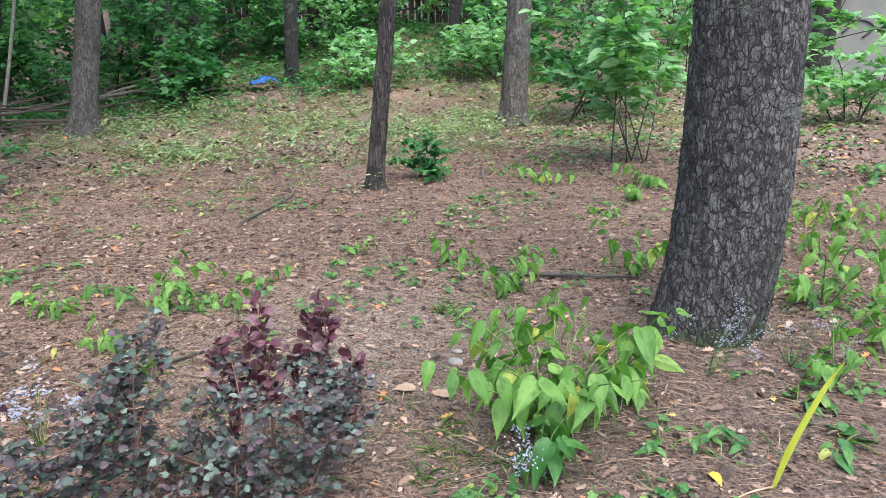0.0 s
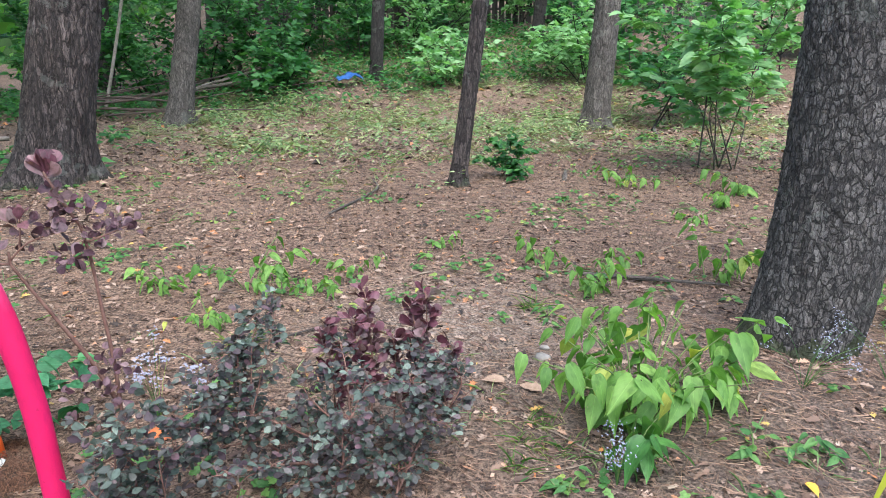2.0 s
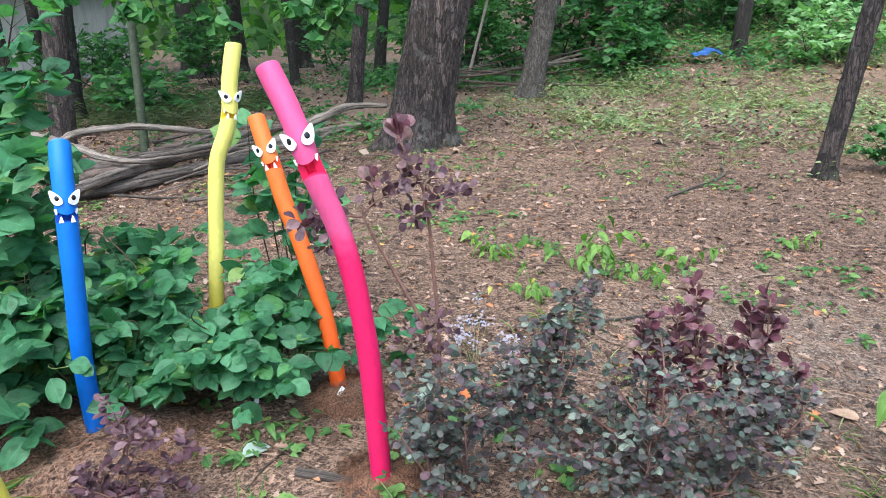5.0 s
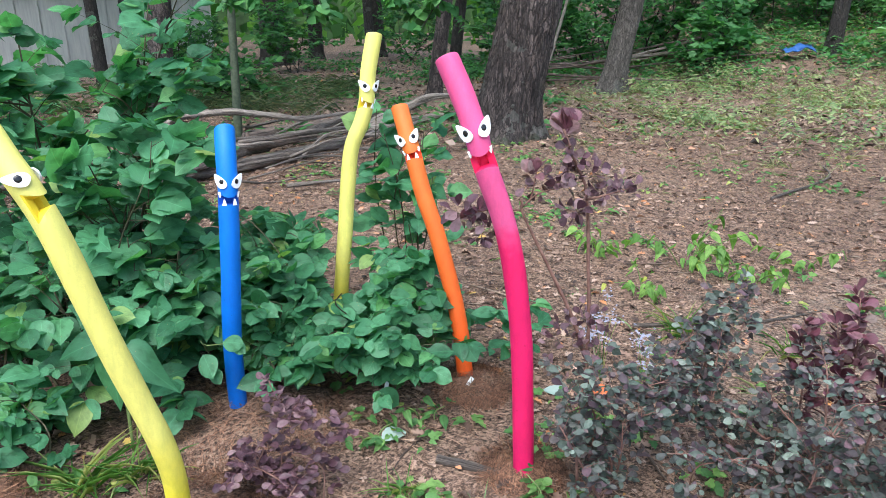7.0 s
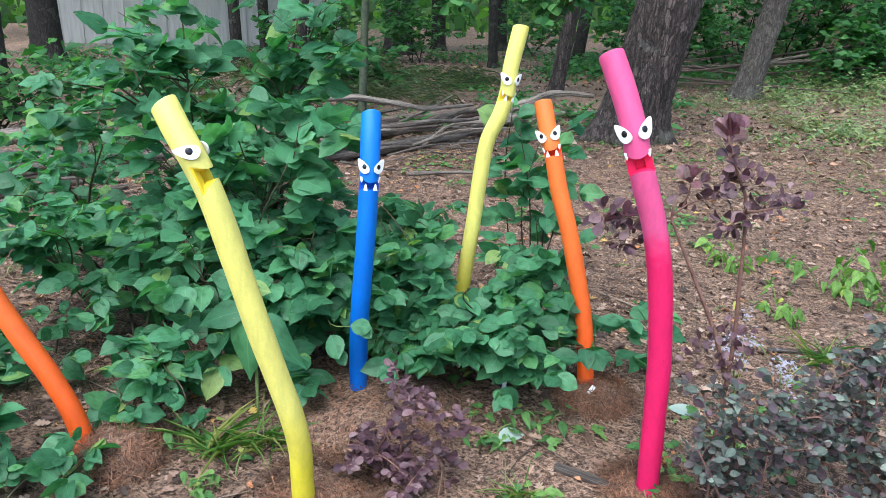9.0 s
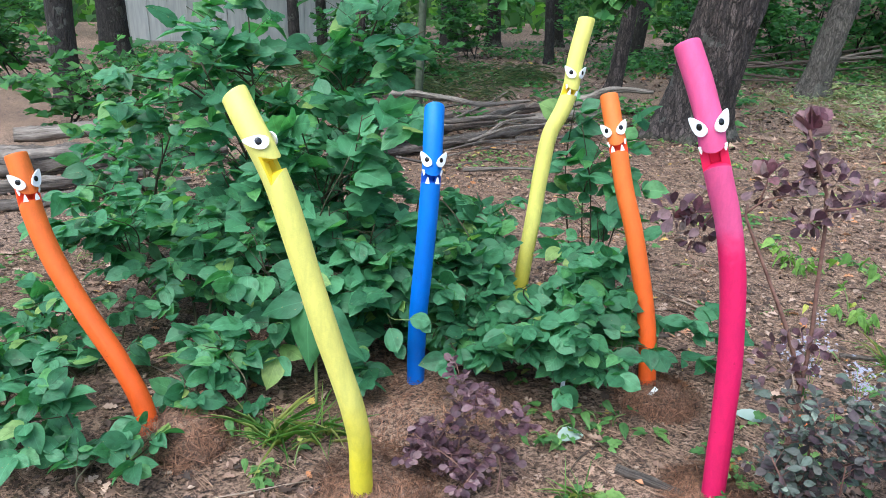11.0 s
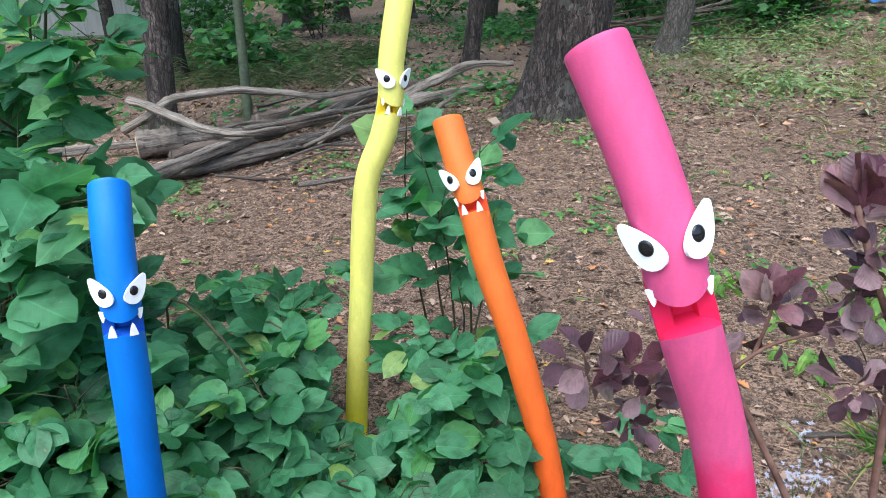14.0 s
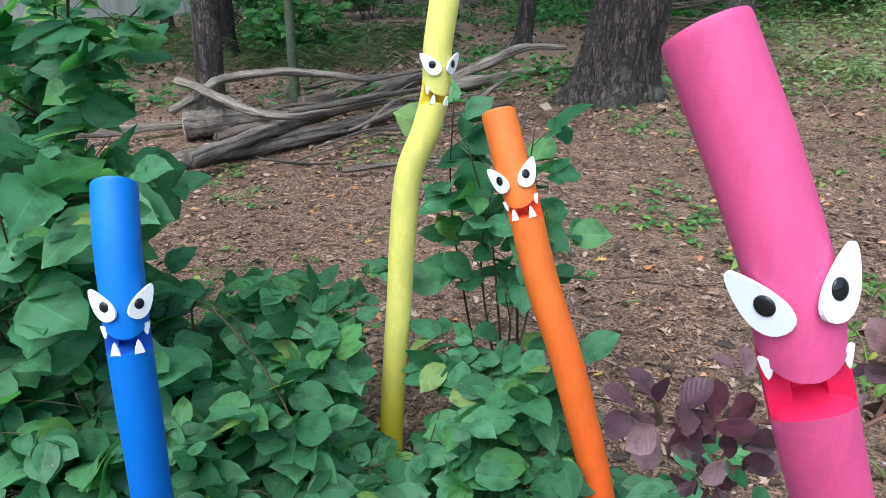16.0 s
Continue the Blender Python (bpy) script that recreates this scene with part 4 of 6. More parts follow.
low_tips = np.vstack((cloud(12, (-0.25, 1.72, 0.26), (0.36, 0.34, 0.12)), cloud(9, (-0.34, 1.52, 0.18), (0.27, 0.15, 0.1)), cloud(7, (-0.3, 1.85, 0.33), (0.22, 0.2, 0.1)), [(-0.15, 1.78, 0.38), (-0.28, 1.95, 0.42), (-0.42, 1.92, 0.4), (-0.2, 1.9, 0.36), (-0.1, 1.72, 0.34), (0.12, 1.68, 0.3), (-0.32, 1.5, 0.32), (-0.16, 1.5, 0.26), (0.2, 1.88, 0.16), (0.14, 1.92, 0.2), (0.27, 1.84, 0.12), (-0.44, 1.46, 0.3)]))
shrub("green_shrub", (-0.28, 1.74, gz(-0.28, 1.74)), "low spreading green shrub with broad oval leaves", "shrub", fan((-0.26, 1.74, 0), low_tips, 0.005, 0.35, 0.07, 10), dict(LOW, per_m=11), M_SHRUB, M_STEM, 300, "green shrubs", prune=clear_of_noodles)
west_tips = np.vstack((cloud(9, (-0.56, 1.5, 0.26), (0.22, 0.2, 0.1)), cloud(12, (-0.62, 1.6, 0.2), (0.2, 0.26, 0.12)), cloud(12, (-0.9, 1.7, 0.32), (0.26, 0.36, 0.24)), cloud(7, (-0.72, 2.1, 0.24), (0.3, 0.24, 0.14)), cloud(12, (-0.52, 1.8, 0.24), (0.22, 0.24, 0.1)), [(-0.7, 1.75, 0.5), (-0.6, 2.0, 0.46), (-0.78, 2.1, 0.56), (-0.98, 1.95, 0.6), (-0.5, 1.85, 0.42), (-0.35, 2.05, 0.4), (-0.85, 1.75, 0.45), (-0.75, 1.9, 0.48), (-0.6, 1.75, 0.4), (-0.9, 2.2, 0.5), (-0.68, 2.25, 0.45), (-0.95, 1.6, 0.5), (-0.48, 2.2, 0.5), (-0.7, 2.35, 0.52), (-0.42, 1.98, 0.46), (-0.62, 1.85, 0.46)]))
west = shrub("green_shrub", (-0.85, 1.98, gz(-0.85, 1.98)), "low leafy green shrub with broad oval leaves", "shrub", fan((-0.85, 1.98, 0), west_tips, 0.006, 0.25, 0.1, 10), LOW, M_SHRUB, M_STEM, 280, "green shrubs", prune=clear_of_noodles)
dock = thing("broad_dock_plant", (-1.1, 1.2, gz(-1.1, 1.2)), "broad-leaved green dock plant at the shrub's foot", "plant")
for k, (p, d, ln) in enumerate((((-1.1, 1.17, 0.4), (0.05, -0.25, -1.0), 0.24), ((-1.13, 1.18, 0.41), (-0.9, -0.4, -0.2), 0.16), ((-1.04, 1.16, 0.4), (0.8, -0.5, -0.5), 0.19))):
    leaf_object(dock, np.array(p), np.array(d), np.array((0.1, -1.0, 0.7)), ln, 0.6, "drip", M_SHRUB, k)
    g = Geo()
    g.tube(spline([(0, 0, -0.02), (0.01, -0.01, 0.25), tuple(np.array(p) - (-1.1, 1.2, gz(-1.1, 1.2)))], 9)[0], [0.005, 0.003], 6)
    put("stalk", g.mesh("stalk"), M_SHOOT, dock)
for pts in ([(-1.0, 1.95, 0.0), (-1.0, 1.9, 0.55), (-0.88, 1.8, 0.66), (-0.72, 1.72, 0.55), (-0.62, 1.66, 0.4)], [(-0.85, 2.0, 0.0), (-0.82, 1.95, 0.48), (-0.74, 1.92, 0.56), (-0.66, 1.9, 0.52)], [(-0.2, 1.7, 0.0), (-0.34, 1.62, 0.26), (-0.44, 1.5, 0.42), (-0.4, 1.42, 0.5)]):
    g = Geo()
    g.tube(spline(pts, 18)[0] - np.array(west.location), [0.0045, 0.0022], 6)
    put("bare_branch", g.mesh("bare_branch"), M_STEM, west, "bare arching brown branch")
for p, d, ln in (((-0.785, 1.3, 0.36), (0.9, -0.2, 0.15), 0.085), ((-0.75, 1.3, 0.36), (0.8, -0.3, -0.4), 0.06), ((-0.84, 1.31, 0.25), (0.7, -0.5, -0.5), 0.065), ((-0.87, 1.32, 0.3), (0.6, -0.6, -0.5), 0.1)):
    leaf_object(west, np.array(p), np.array(d), np.array((0.0, -0.7, 0.8)), ln, 0.66, "elliptic", M_SHRUB, int(ln * 1000))
g = Geo()
g.tube(spline([(-0.95, 1.6, 0.1), (-0.92, 1.42, 0.3), (-0.85, 1.31, 0.34), (-0.75, 1.3, 0.36)], 12)[0] - np.array(west.location), [0.003, 0.0015], 5)
put("twig", g.mesh("twig"), M_SHOOT, west)
shoot_tips = [(-0.46, 2.45, 1.0), (-0.42, 2.4, 0.9), (-0.24, 2.45, 0.92), (-0.2, 2.4, 0.7), (-0.33, 2.45, 0.84), (-0.3, 2.3, 0.5)]
shrub("green_shoots", (-0.36, 2.5, gz(-0.36, 2.5)), "thin upright shoots topped with broad green leaves", "shrub", fan((-0.36, 2.5, 0), shoot_tips, 0.005, 0.1, 0.05, 6), dict(BIG, size=0.105, ratio=0.75, spread=0.16, per_m=8, first=0.35, pairs=1), M_SHRUB, M_STEM, 60, "green shrubs")
mid_tips = np.vstack((cloud(18, (-2.0, 1.5, 0.38), (0.62, 0.36, 0.3)), cloud(10, (-1.15, 1.5, 0.28), (0.3, 0.3, 0.22)), cloud(8, (-1.0, 1.45, 0.2), (0.2, 0.2, 0.16))))
shrub("green_shrub", (-1.8, 1.6, gz(-1.8, 1.6)), "low dense green shrub with broad oval leaves", "shrub", fan((-1.8, 1.6, 0), mid_tips, 0.007, 0.15, 0.15), dict(LOW, size=0.088, spread=0.28), M_SHRUB, M_STEM, 260, "green shrubs", prune=clear_of_noodles)
left_tips = np.vstack((cloud(13, (-2.55, 2.0, 0.5), (0.6, 0.5, 0.4)), cloud(3, (-3.1, 3.0, 0.5), (0.4, 0.4, 0.3)), cloud(3, (-3.9, 4.0, 0.7), (0.5, 0.5, 0.4))))
shrub("green_shrub", (-2.6, 2.3, gz(-2.6, 2.3)), "straggling green shrub with pale oval leaves", "shrub", fan((-2.6, 2.3, 0), left_tips, 0.009, 0.12, 0.15), dict(BIG, per_m=8), M_SHRUB, M_STEM, 160, "green shrubs")
fl_tips = cloud(9, (-2.05, 1.05, 0.2), (0.32, 0.28, 0.16))
shrub("green_shrub", (-2.05, 1.1, gz(-2.05, 1.1)), "low bright green shoots with oval leaves", "shrub", fan((-2.05, 1.1, 0), fl_tips, 0.005, 0.2, 0.1), dict(LOW, spread=0.16, per_m=10), M_SHRUB, M_STEM, 110, "green shrubs")

for cx, cy, n_ in ((-1.5, 1.22, 7), (-1.38, 1.03, 5), (-1.56, 0.62, 8), (-1.8, 0.72, 6), (-2.2, 0.9, 8)):
    shrub("green_shrub", (cx, cy, gz(cx, cy)), "low bright green shoots with oval leaves", "shrub", fan((cx, cy, 0), cloud(n_, (cx, cy, 0.16), (0.22, 0.15, 0.1)), 0.004, 0.2, 0.08), dict(LOW, spread=0.14, per_m=13), M_SHRUB, M_STEM, 90, "green shrubs", prune=clear_of_noodles)

SMALL = dict(size=0.027, ratio=0.64, shape="round", per_m=84, spread=0.09, pairs=2, first=0.15, tilt=0.7)
barb = np.vstack((cloud(30, (1.0, 1.12, 0.26), (0.58, 0.3, 0.24)), [(0.72, 1.2, 0.5), (0.9, 1.29, 0.57), (1.1, 1.25, 0.45), (0.62, 1.05, 0.42), (0.75, 1.3, 0.48), (0.82, 1.34, 0.42), (0.86, 1.36, 0.55), (0.93, 1.4, 0.58), (0.66, 1.2, 0.38)]))
shrub("purple_barberry", (1.0, 1.12, gz(1.0, 1.12)), "dense low barberry bush with small grey-purple leaves", "shrub", fan((1.0, 1.12, 0), barb, 0.006, 0.15, 0.14), SMALL, M_GREYP, M_REDSTEM, 300, "barberries")
sprig = []
for (bx, by), (tx, ty, tz) in (((1.2, 1.27), (1.222, 1.32, 0.58)), ((1.18, 1.25), (1.16, 1.3, 0.5)), ((1.38, 1.24), (1.43, 1.265, 0.57)), ((1.37, 1.25), (1.385, 1.29, 0.52)), ((1.42, 1.22), (1.52, 1.24, 0.36)), ((1.27, 1.25), (1.31, 1.29, 0.42)), ((1.06, 1.25), (1.06, 1.3, 0.5))):
    sprig.append(([(bx, by, gz(bx, by) - 0.02), ((bx + tx) / 2 + 0.02, (by + ty) / 2, tz * 0.55), (tx, ty, tz)], 0.005))
shrub("purple_barberry", (1.28, 1.28, gz(1.28, 1.28)), "upright barberry sprigs with dark red-purple leaves", "shrub", sprig, dict(SMALL, size=0.042, per_m=46, spread=0.034, first=0.4, hang=-0.5, tilt=1.0), M_PURPLE, M_REDSTEM, 260, "barberries")
lb = cloud(12, (0.42, 1.05, 0.36), (0.22, 0.2, 0.22))
shrub("purple_barberry", (0.45, 1.1, gz(0.45, 1.1)), "thin barberry with sparse dull purple leaves", "shrub", fan((0.45, 1.1, 0), lb, 0.005, 0.08, 0.06), dict(SMALL, per_m=55), M_GREYP, M_REDSTEM, 160, "barberries")
sb = np.vstack((cloud(6, (-0.5, 0.98, 0.09), (0.2, 0.1, 0.07)), [(-0.53, 1.03, 0.37), (-0.46, 1.0, 0.28), (-0.36, 1.02, 0.26), (-0.6, 0.95, 0.2), (-0.3, 1.05, 0.22)]))
shrub("purple_barberry", (-0.48, 0.98, gz(-0.48, 0.98)), "small young barberry with purple leaves", "shrub", fan((-0.48, 0.98, 0), sb, 0.004, 0.1, 0.05), dict(SMALL, size=0.03, per_m=60, spread=0.055), M_SMOKE, M_REDSTEM, 160, "barberries")

# smoke bush: two thin stems with purple leaf clusters
smoke = thing("smoke_bush", (0.37, 1.25, gz(0.37, 1.25)), "leggy smoke bush with clusters of dark purple leaves", "shrub")
so = np.array((0.37, 1.25, gz(0.37, 1.25)))
for pts, r in (([(0.4, 1.25, -0.03), (0.416, 1.26, 0.45), (0.405, 1.26, 0.65), (0.387, 1.26, 0.9), (0.35, 1.255, 0.99), (0.312, 1.25, 1.09)], 0.008), ([(0.41, 1.26, 0.38), (0.36, 1.26, 0.52), (0.288, 1.26, 0.668), (0.196, 1.265, 0.853), (0.2, 1.265, 0.88)], 0.0075),
               ([(0.388, 1.255, 0.885), (0.43, 1.24, 0.9), (0.5, 1.23, 0.925)], 0.004), ([(0.387, 1.255, 0.9), (0.37, 1.24, 0.87), (0.345, 1.23, 0.85)], 0.003), ([(0.2, 1.265, 0.855), (0.25, 1.26, 0.9), (0.34, 1.26, 0.925)], 0.003),
               ([(0.225, 1.265, 0.88), (0.235, 1.26, 0.93), (0.24, 1.26, 0.97)], 0.003), ([(0.2, 1.268, 0.845), (0.13, 1.3, 0.84), (0.02, 1.31, 0.82)], 0.004), ([(0.12, 1.3, 0.84), (0.09, 1.3, 0.79), (0.08, 1.3, 0.75)], 0.003)):
    q, _ = spline(pts, 14)
    g = Geo()
    g.tube(q - so, [r, r * 0.5], 7)
    put("stem", g.mesh("stem"), M_REDSTEM, smoke)
sk = 0
# centre, number of leaves, leaf length, radius of the cluster, upward pull, material
for c, n, size, rad, up, mat in (((0.312, 1.25, 1.06), 13, 0.056, 0.02, 1.6, M_PURPLE), ((0.316, 1.25, 1.09), 8, 0.05, 0.015, 2.0, M_PURPLE), ((0.33, 1.25, 1.03), 8, 0.034, 0.02, 0.6, M_SMOKE), ((0.357, 1.25, 0.99), 22, 0.034, 0.035, 0.5, M_SMOKE), ((0.396, 1.25, 0.96), 16, 0.032, 0.03, 0.3, M_SMOKE), ((0.32, 1.25, 0.97), 12, 0.03, 0.03, 0.2, M_SMOKE),
                                 ((0.43, 1.24, 0.9), 18, 0.03, 0.03, 0.4, M_SMOKE), ((0.48, 1.23, 0.92), 24, 0.03, 0.04, 0.4, M_SMOKE), ((0.348, 1.23, 0.855), 22, 0.036, 0.03, 0.1, M_SMOKE), ((0.236, 1.26, 0.95), 10, 0.044, 0.02, 1.0, M_PURPLE), ((0.25, 1.26, 0.93), 18, 0.032, 0.04, 0.2, M_SMOKE), ((0.3, 1.26, 0.925), 8, 0.03, 0.03, 0.4, M_SMOKE),
                                 ((0.02, 1.31, 0.82), 18, 0.048, 0.035, 0.2, M_SMOKE), ((0.07, 1.3, 0.83), 12, 0.044, 0.03, 0.4, M_PURPLE), ((0.095, 1.3, 0.8), 22, 0.036, 0.04, 0.0, M_SMOKE), ((0.08, 1.3, 0.755), 16, 0.034, 0.035, -0.3, M_SMOKE), ((0.11, 1.3, 0.88), 10, 0.036, 0.025, 0.5, M_SMOKE),
                                 ((0.4, 1.24, 0.5), 34, 0.03, 0.07, 0.4, M_SMOKE), ((0.36, 1.24, 0.42), 40, 0.03, 0.08, 0.4, M_SMOKE)):
    for _ in range(n):
        d = unit(rand_dirs(1)[0] * (1, 1, 0.8) + (0, 0, up))
        leaf_object(smoke, np.array(c) + d * rad * rng.uniform(0.1, 1.2), unit(d + rng.normal(size=3) * 0.35), unit(np.array((0, -0.7, 0.6)) + rng.normal(size=3) * 0.7), size * rng.uniform(0.65, 1.2), 0.66, "round", mat, sk)
        sk += 1


def broadleaf(place, height, n, size, label, radius=0.3, singles=80, material=None, group="pale broad-leaved plants", name="broadleaf_plant", hang=0.75):
    """Pale plant with large drooping pointed leaves on thin arching stalks."""
    x, y = place
    z = gz(x, y)
    t = thing(name, (x, y, z), label, "plant", group)
    for k in range(max(3, n // 7)):
        a = rng.uniform(0, 2 * np.pi)
        rr = radius * math.sqrt(rng.uniform(0.1, 1))
        tip = np.array((math.cos(a) * rr, math.sin(a) * rr, height * rng.uniform(0.45, 1.0)))
        pts, _ = spline([(math.cos(a) * 0.03, math.sin(a) * 0.03, -0.02), tip * np.array((0.5, 0.5, 0.65)), tip], 9)
        g = Geo()
        g.tube(pts, [0.004, 0.002], 5)
        put("stalk", g.mesh("stalk"), M_SHOOT, t)
        for c in range(7):
            i = 2 + (c * 6) // 6
            b = pts[min(i, 8)]
            aa = a + (-1) ** c * rng.uniform(0.4, 1.6)
            d = np.array((math.cos(aa), math.sin(aa), -hang * rng.uniform(0.2, 1.5)))
            leaf_object(t, b + np.array((x, y, z)) + rng.normal(size=3) * (0.03, 0.03, 0.01), d, np.array((math.cos(aa) * 0.8, math.sin(aa) * 0.8 - 0.25, 1.0)) + rng.normal(size=3) * 0.4, size * rng.uniform(0.55, 1.15), 0.5, "drip", material or M_LIME, k * 7 + c)
    return t


broadleaf((2.2, 0.97), 0.44, 196, 0.125, "pale green plant with large drooping pointed leaves, some yellowing", 0.46)
broadleaf((1.95, 0.75), 0.2, 21, 0.14, "low green plant with broad pointed leaves", 0.15, material=M_BROAD)
broadleaf((2.55, 1.0), 0.42, 21, 0.16, "pale green plant with long leaves at an oak foot", 0.2, hang=0.25)
for (x, y), h, n, s, r in (((1.19, 3.27), 0.32, 35, 0.1, 0.28), ((2.98, 2.3), 0.3, 21, 0.11, 0.16), ((3.75, 2.1), 0.42, 28, 0.11, 0.2), ((4.25, 1.1), 0.62, 42, 0.12, 0.3), ((4.0, 0.6), 0.4, 28, 0.11, 0.25), ((0.68, 3.43), 0.2, 21, 0.09, 0.16),
                       ((3.06, 2.95), 0.24, 14, 0.09, 0.14), ((4.96, 1.49), 0.4, 21, 0.1, 0.2), ((5.1, 2.0), 0.35, 21, 0.1, 0.2), ((5.6, 1.2), 0.35, 21, 0.1, 0.25), ((1.5, 3.05), 0.2, 21, 0.08, 0.25), ((1.85, 3.3), 0.18, 14, 0.08, 0.16), ((4.6, 0.75), 0.4, 28, 0.11, 0.25), ((4.4, 1.9), 0.3, 21, 0.1, 0.2), ((5.9, 2.0), 0.4, 28, 0.11, 0.3), ((6.6, 1.3), 0.5, 28, 0.12, 0.35), ((3.4, 0.55), 0.3, 21, 0.1, 0.22), ((3.4, 2.6), 0.2, 14, 0.09, 0.14), ((2.7, 1.75), 0.15, 14, 0.07, 0.14), ((2.6, 3.6), 0.15, 14, 0.07, 0.14), ((0.9, 2.9), 0.15, 21, 0.07, 0.2), ((5.3, 4.7), 0.25, 28, 0.11, 0.35), ((5.5, 3.6), 0.2, 21, 0.1, 0.2), ((6.1, 3.9), 0.3, 28, 0.12, 0.3), ((6.6, 3.3), 0.3, 28, 0.12, 0.3), ((4.75, 3.3), 0.12, 14, 0.08, 0.15)):
    broadleaf((x, y), h * 0.8, int(n * 1.4), s, "small pale green plant with drooping pointed leaves", r * 1.5)

# small dark bush beside the slim trunk
shrub("small_bush", (4.38, 5.6, gz(4.38, 5.6)), "small dense dark green bush beside a slim trunk", "shrub", fan((4.38, 5.6, 0), cloud(16, (4.38, 5.6, 0.28), (0.36, 0.3, 0.22)), 0.005, 0.1, 0.06), dict(BIG, size=0.06, spread=0.16, per_m=16), M_WOOD, M_STEM, 60)

# light green sapling clump behind the oak
SAPL = dict(size=0.17, ratio=0.55, shape="toothed", per_m=6, spread=0.55, pairs=4, first=0.35, hang=0.1, tilt=0.2)
sap_tips = np.vstack((cloud(16, (6.55, 4.7, 1.6), (1.3, 1.0, 0.65)), [(5.9, 4.6, 1.35), (6.2, 5.3, 1.9), (7.2, 4.3, 2.2), (6.9, 4.8, 2.5), (5.8, 4.9, 1.9)]))
shrub("light_green_sapling", (6.97, 4.92, gz(6.97, 4.92)), "clump of young saplings with layered light green leaves", "sapling", fan((6.95, 4.9, 0), sap_tips, 0.009, 0.1, 0.12, 7), SAPL, M_SAP, M_BARK, 200)
shrub("light_green_sapling", (6.3, 3.35, gz(6.3, 3.35)), "young sapling with light green leaves before the tan wall", "sapling", fan((6.3, 3.35, 0), [(6.75, 2.75, 1.7), (7.1, 2.6, 1.55), (6.6, 2.9, 1.9), (7.3, 2.75, 1.8), (7.5, 2.5, 1.45)], 0.01, 0.25, 0.05, 3), dict(SAPL, per_m=4, size=0.15, spread=0.35, first=0.7), M_SAP, M_BARKD, 60)

# leafy boughs that hang into view from the trees above
HANG = dict(size=0.12, ratio=0.9, shape=("maple", "toothed"), per_m=7, spread=0.26, pairs=2, first=0.55, hang=0.35, tilt=0.6)
for base, tips in (((0.5, 7.55, 2.7), [(-0.74, 6.19, 1.32), (-0.95, 6.2, 1.48), (-0.6, 6.25, 1.5), (-1.05, 6.15, 1.5)]), ((-2.97, 7.2, 2.7), [(-1.82, 6.0, 1.45), (-1.6, 6.05, 1.42), (-2.2, 5.9, 1.55), (-2.45, 5.75, 1.5)])):
    bough = []
    for tip in tips:
        mid = (np.array(base) + np.array(tip)) / 2 + (0, 0, 0.3)
        bough.append(([base, tuple(mid), tip], 0.012))
    shrub("hanging_bough", base, "leafy bough with light green lobed leaves hanging from a tree", "bough", bough, HANG, M_WOOD, M_BARKD, 50, "hanging boughs")

# understorey thicket at the back; paler leaves beyond x 6 put the haze there into colour
THICK = dict(size=0.16, ratio=0.6, shape="plain", per_m=13, spread=0.55, pairs=3, first=0.15)
for k, (x, y, h, w) in enumerate([(0.2, 17.0, 2.6, 1.3), (1.8, 16.6, 2.2, 1.2), (3.0, 15.2, 2.4, 1.2), (4.3, 15.0, 2.6, 1.2), (4.0, 14.0, 1.3, 0.8), (3.8, 13.6, 0.9, 0.8), (6.6, 15.6, 2.2, 1.2), (7.8, 15.6, 2.4, 1.1), (8.9, 16.6, 2.6, 1.2),
                                  (5.4, 16.5, 3.0, 1.3), (2.4, 18.5, 3.2, 1.5), (10.0, 17.5, 2.4, 1.2), (12.2, 15.5, 2.2, 1.2), (9.6, 11.5, 1.9, 1.1), (11.2, 12.6, 2.4, 1.3), (13.0, 11.5, 2.8, 1.4), (9.4, 8.2, 2.0, 1.1), 
                                  (-0.4, 20.5, 3.0, 1.5), (-8.2, 16.5, 1.6, 1.1), (11.8, 5.2, 1.6, 1.0), (-11.0, 8.5, 2.0, 1.3), (7.2, 12.6, 1.1, 0.9), (10.6, 19.0, 2.6, 1.4), (12.6, 18.2, 2.6, 1.4), (14.2, 15.6, 2.6, 1.4), (8.0, 19.6, 2.6, 1.4), (15.6, 11.4, 2.8, 1.4), (12.4, 9.0, 2.2, 1.2), (-4.4, 10.8, 0.9, 0.9), (-9.4, 20.0, 1.8, 1.3), (-5.6, 17.6, 1.8, 1.2), (-3.2, 21.8, 2.6, 1.5), (1.2, 22.0, 3.2, 1.6), (4.4, 19.5, 3.2, 1.6), (-14.5, 11.5, 1.8, 1.2), (7.0, 17.4, 2.8, 1.4), (10.9, 10.4, 1.4, 0.9), (-6.2, 5.4, 1.0, 0.7)]):
    z = gz(x, y)
    shrub("understorey_shrub", (x, y, z), "leafy green understorey shrub in the wood", "shrub", fan((x, y, 0), cloud(14, (x, y, z + h * 0.52), (w, w, h * 0.48)), 0.014, 0.1, 0.2, 4), THICK, M_SAP if x > 6 and k % 2 else M_WOOD, M_BARKD, 0, "understorey shrubs")


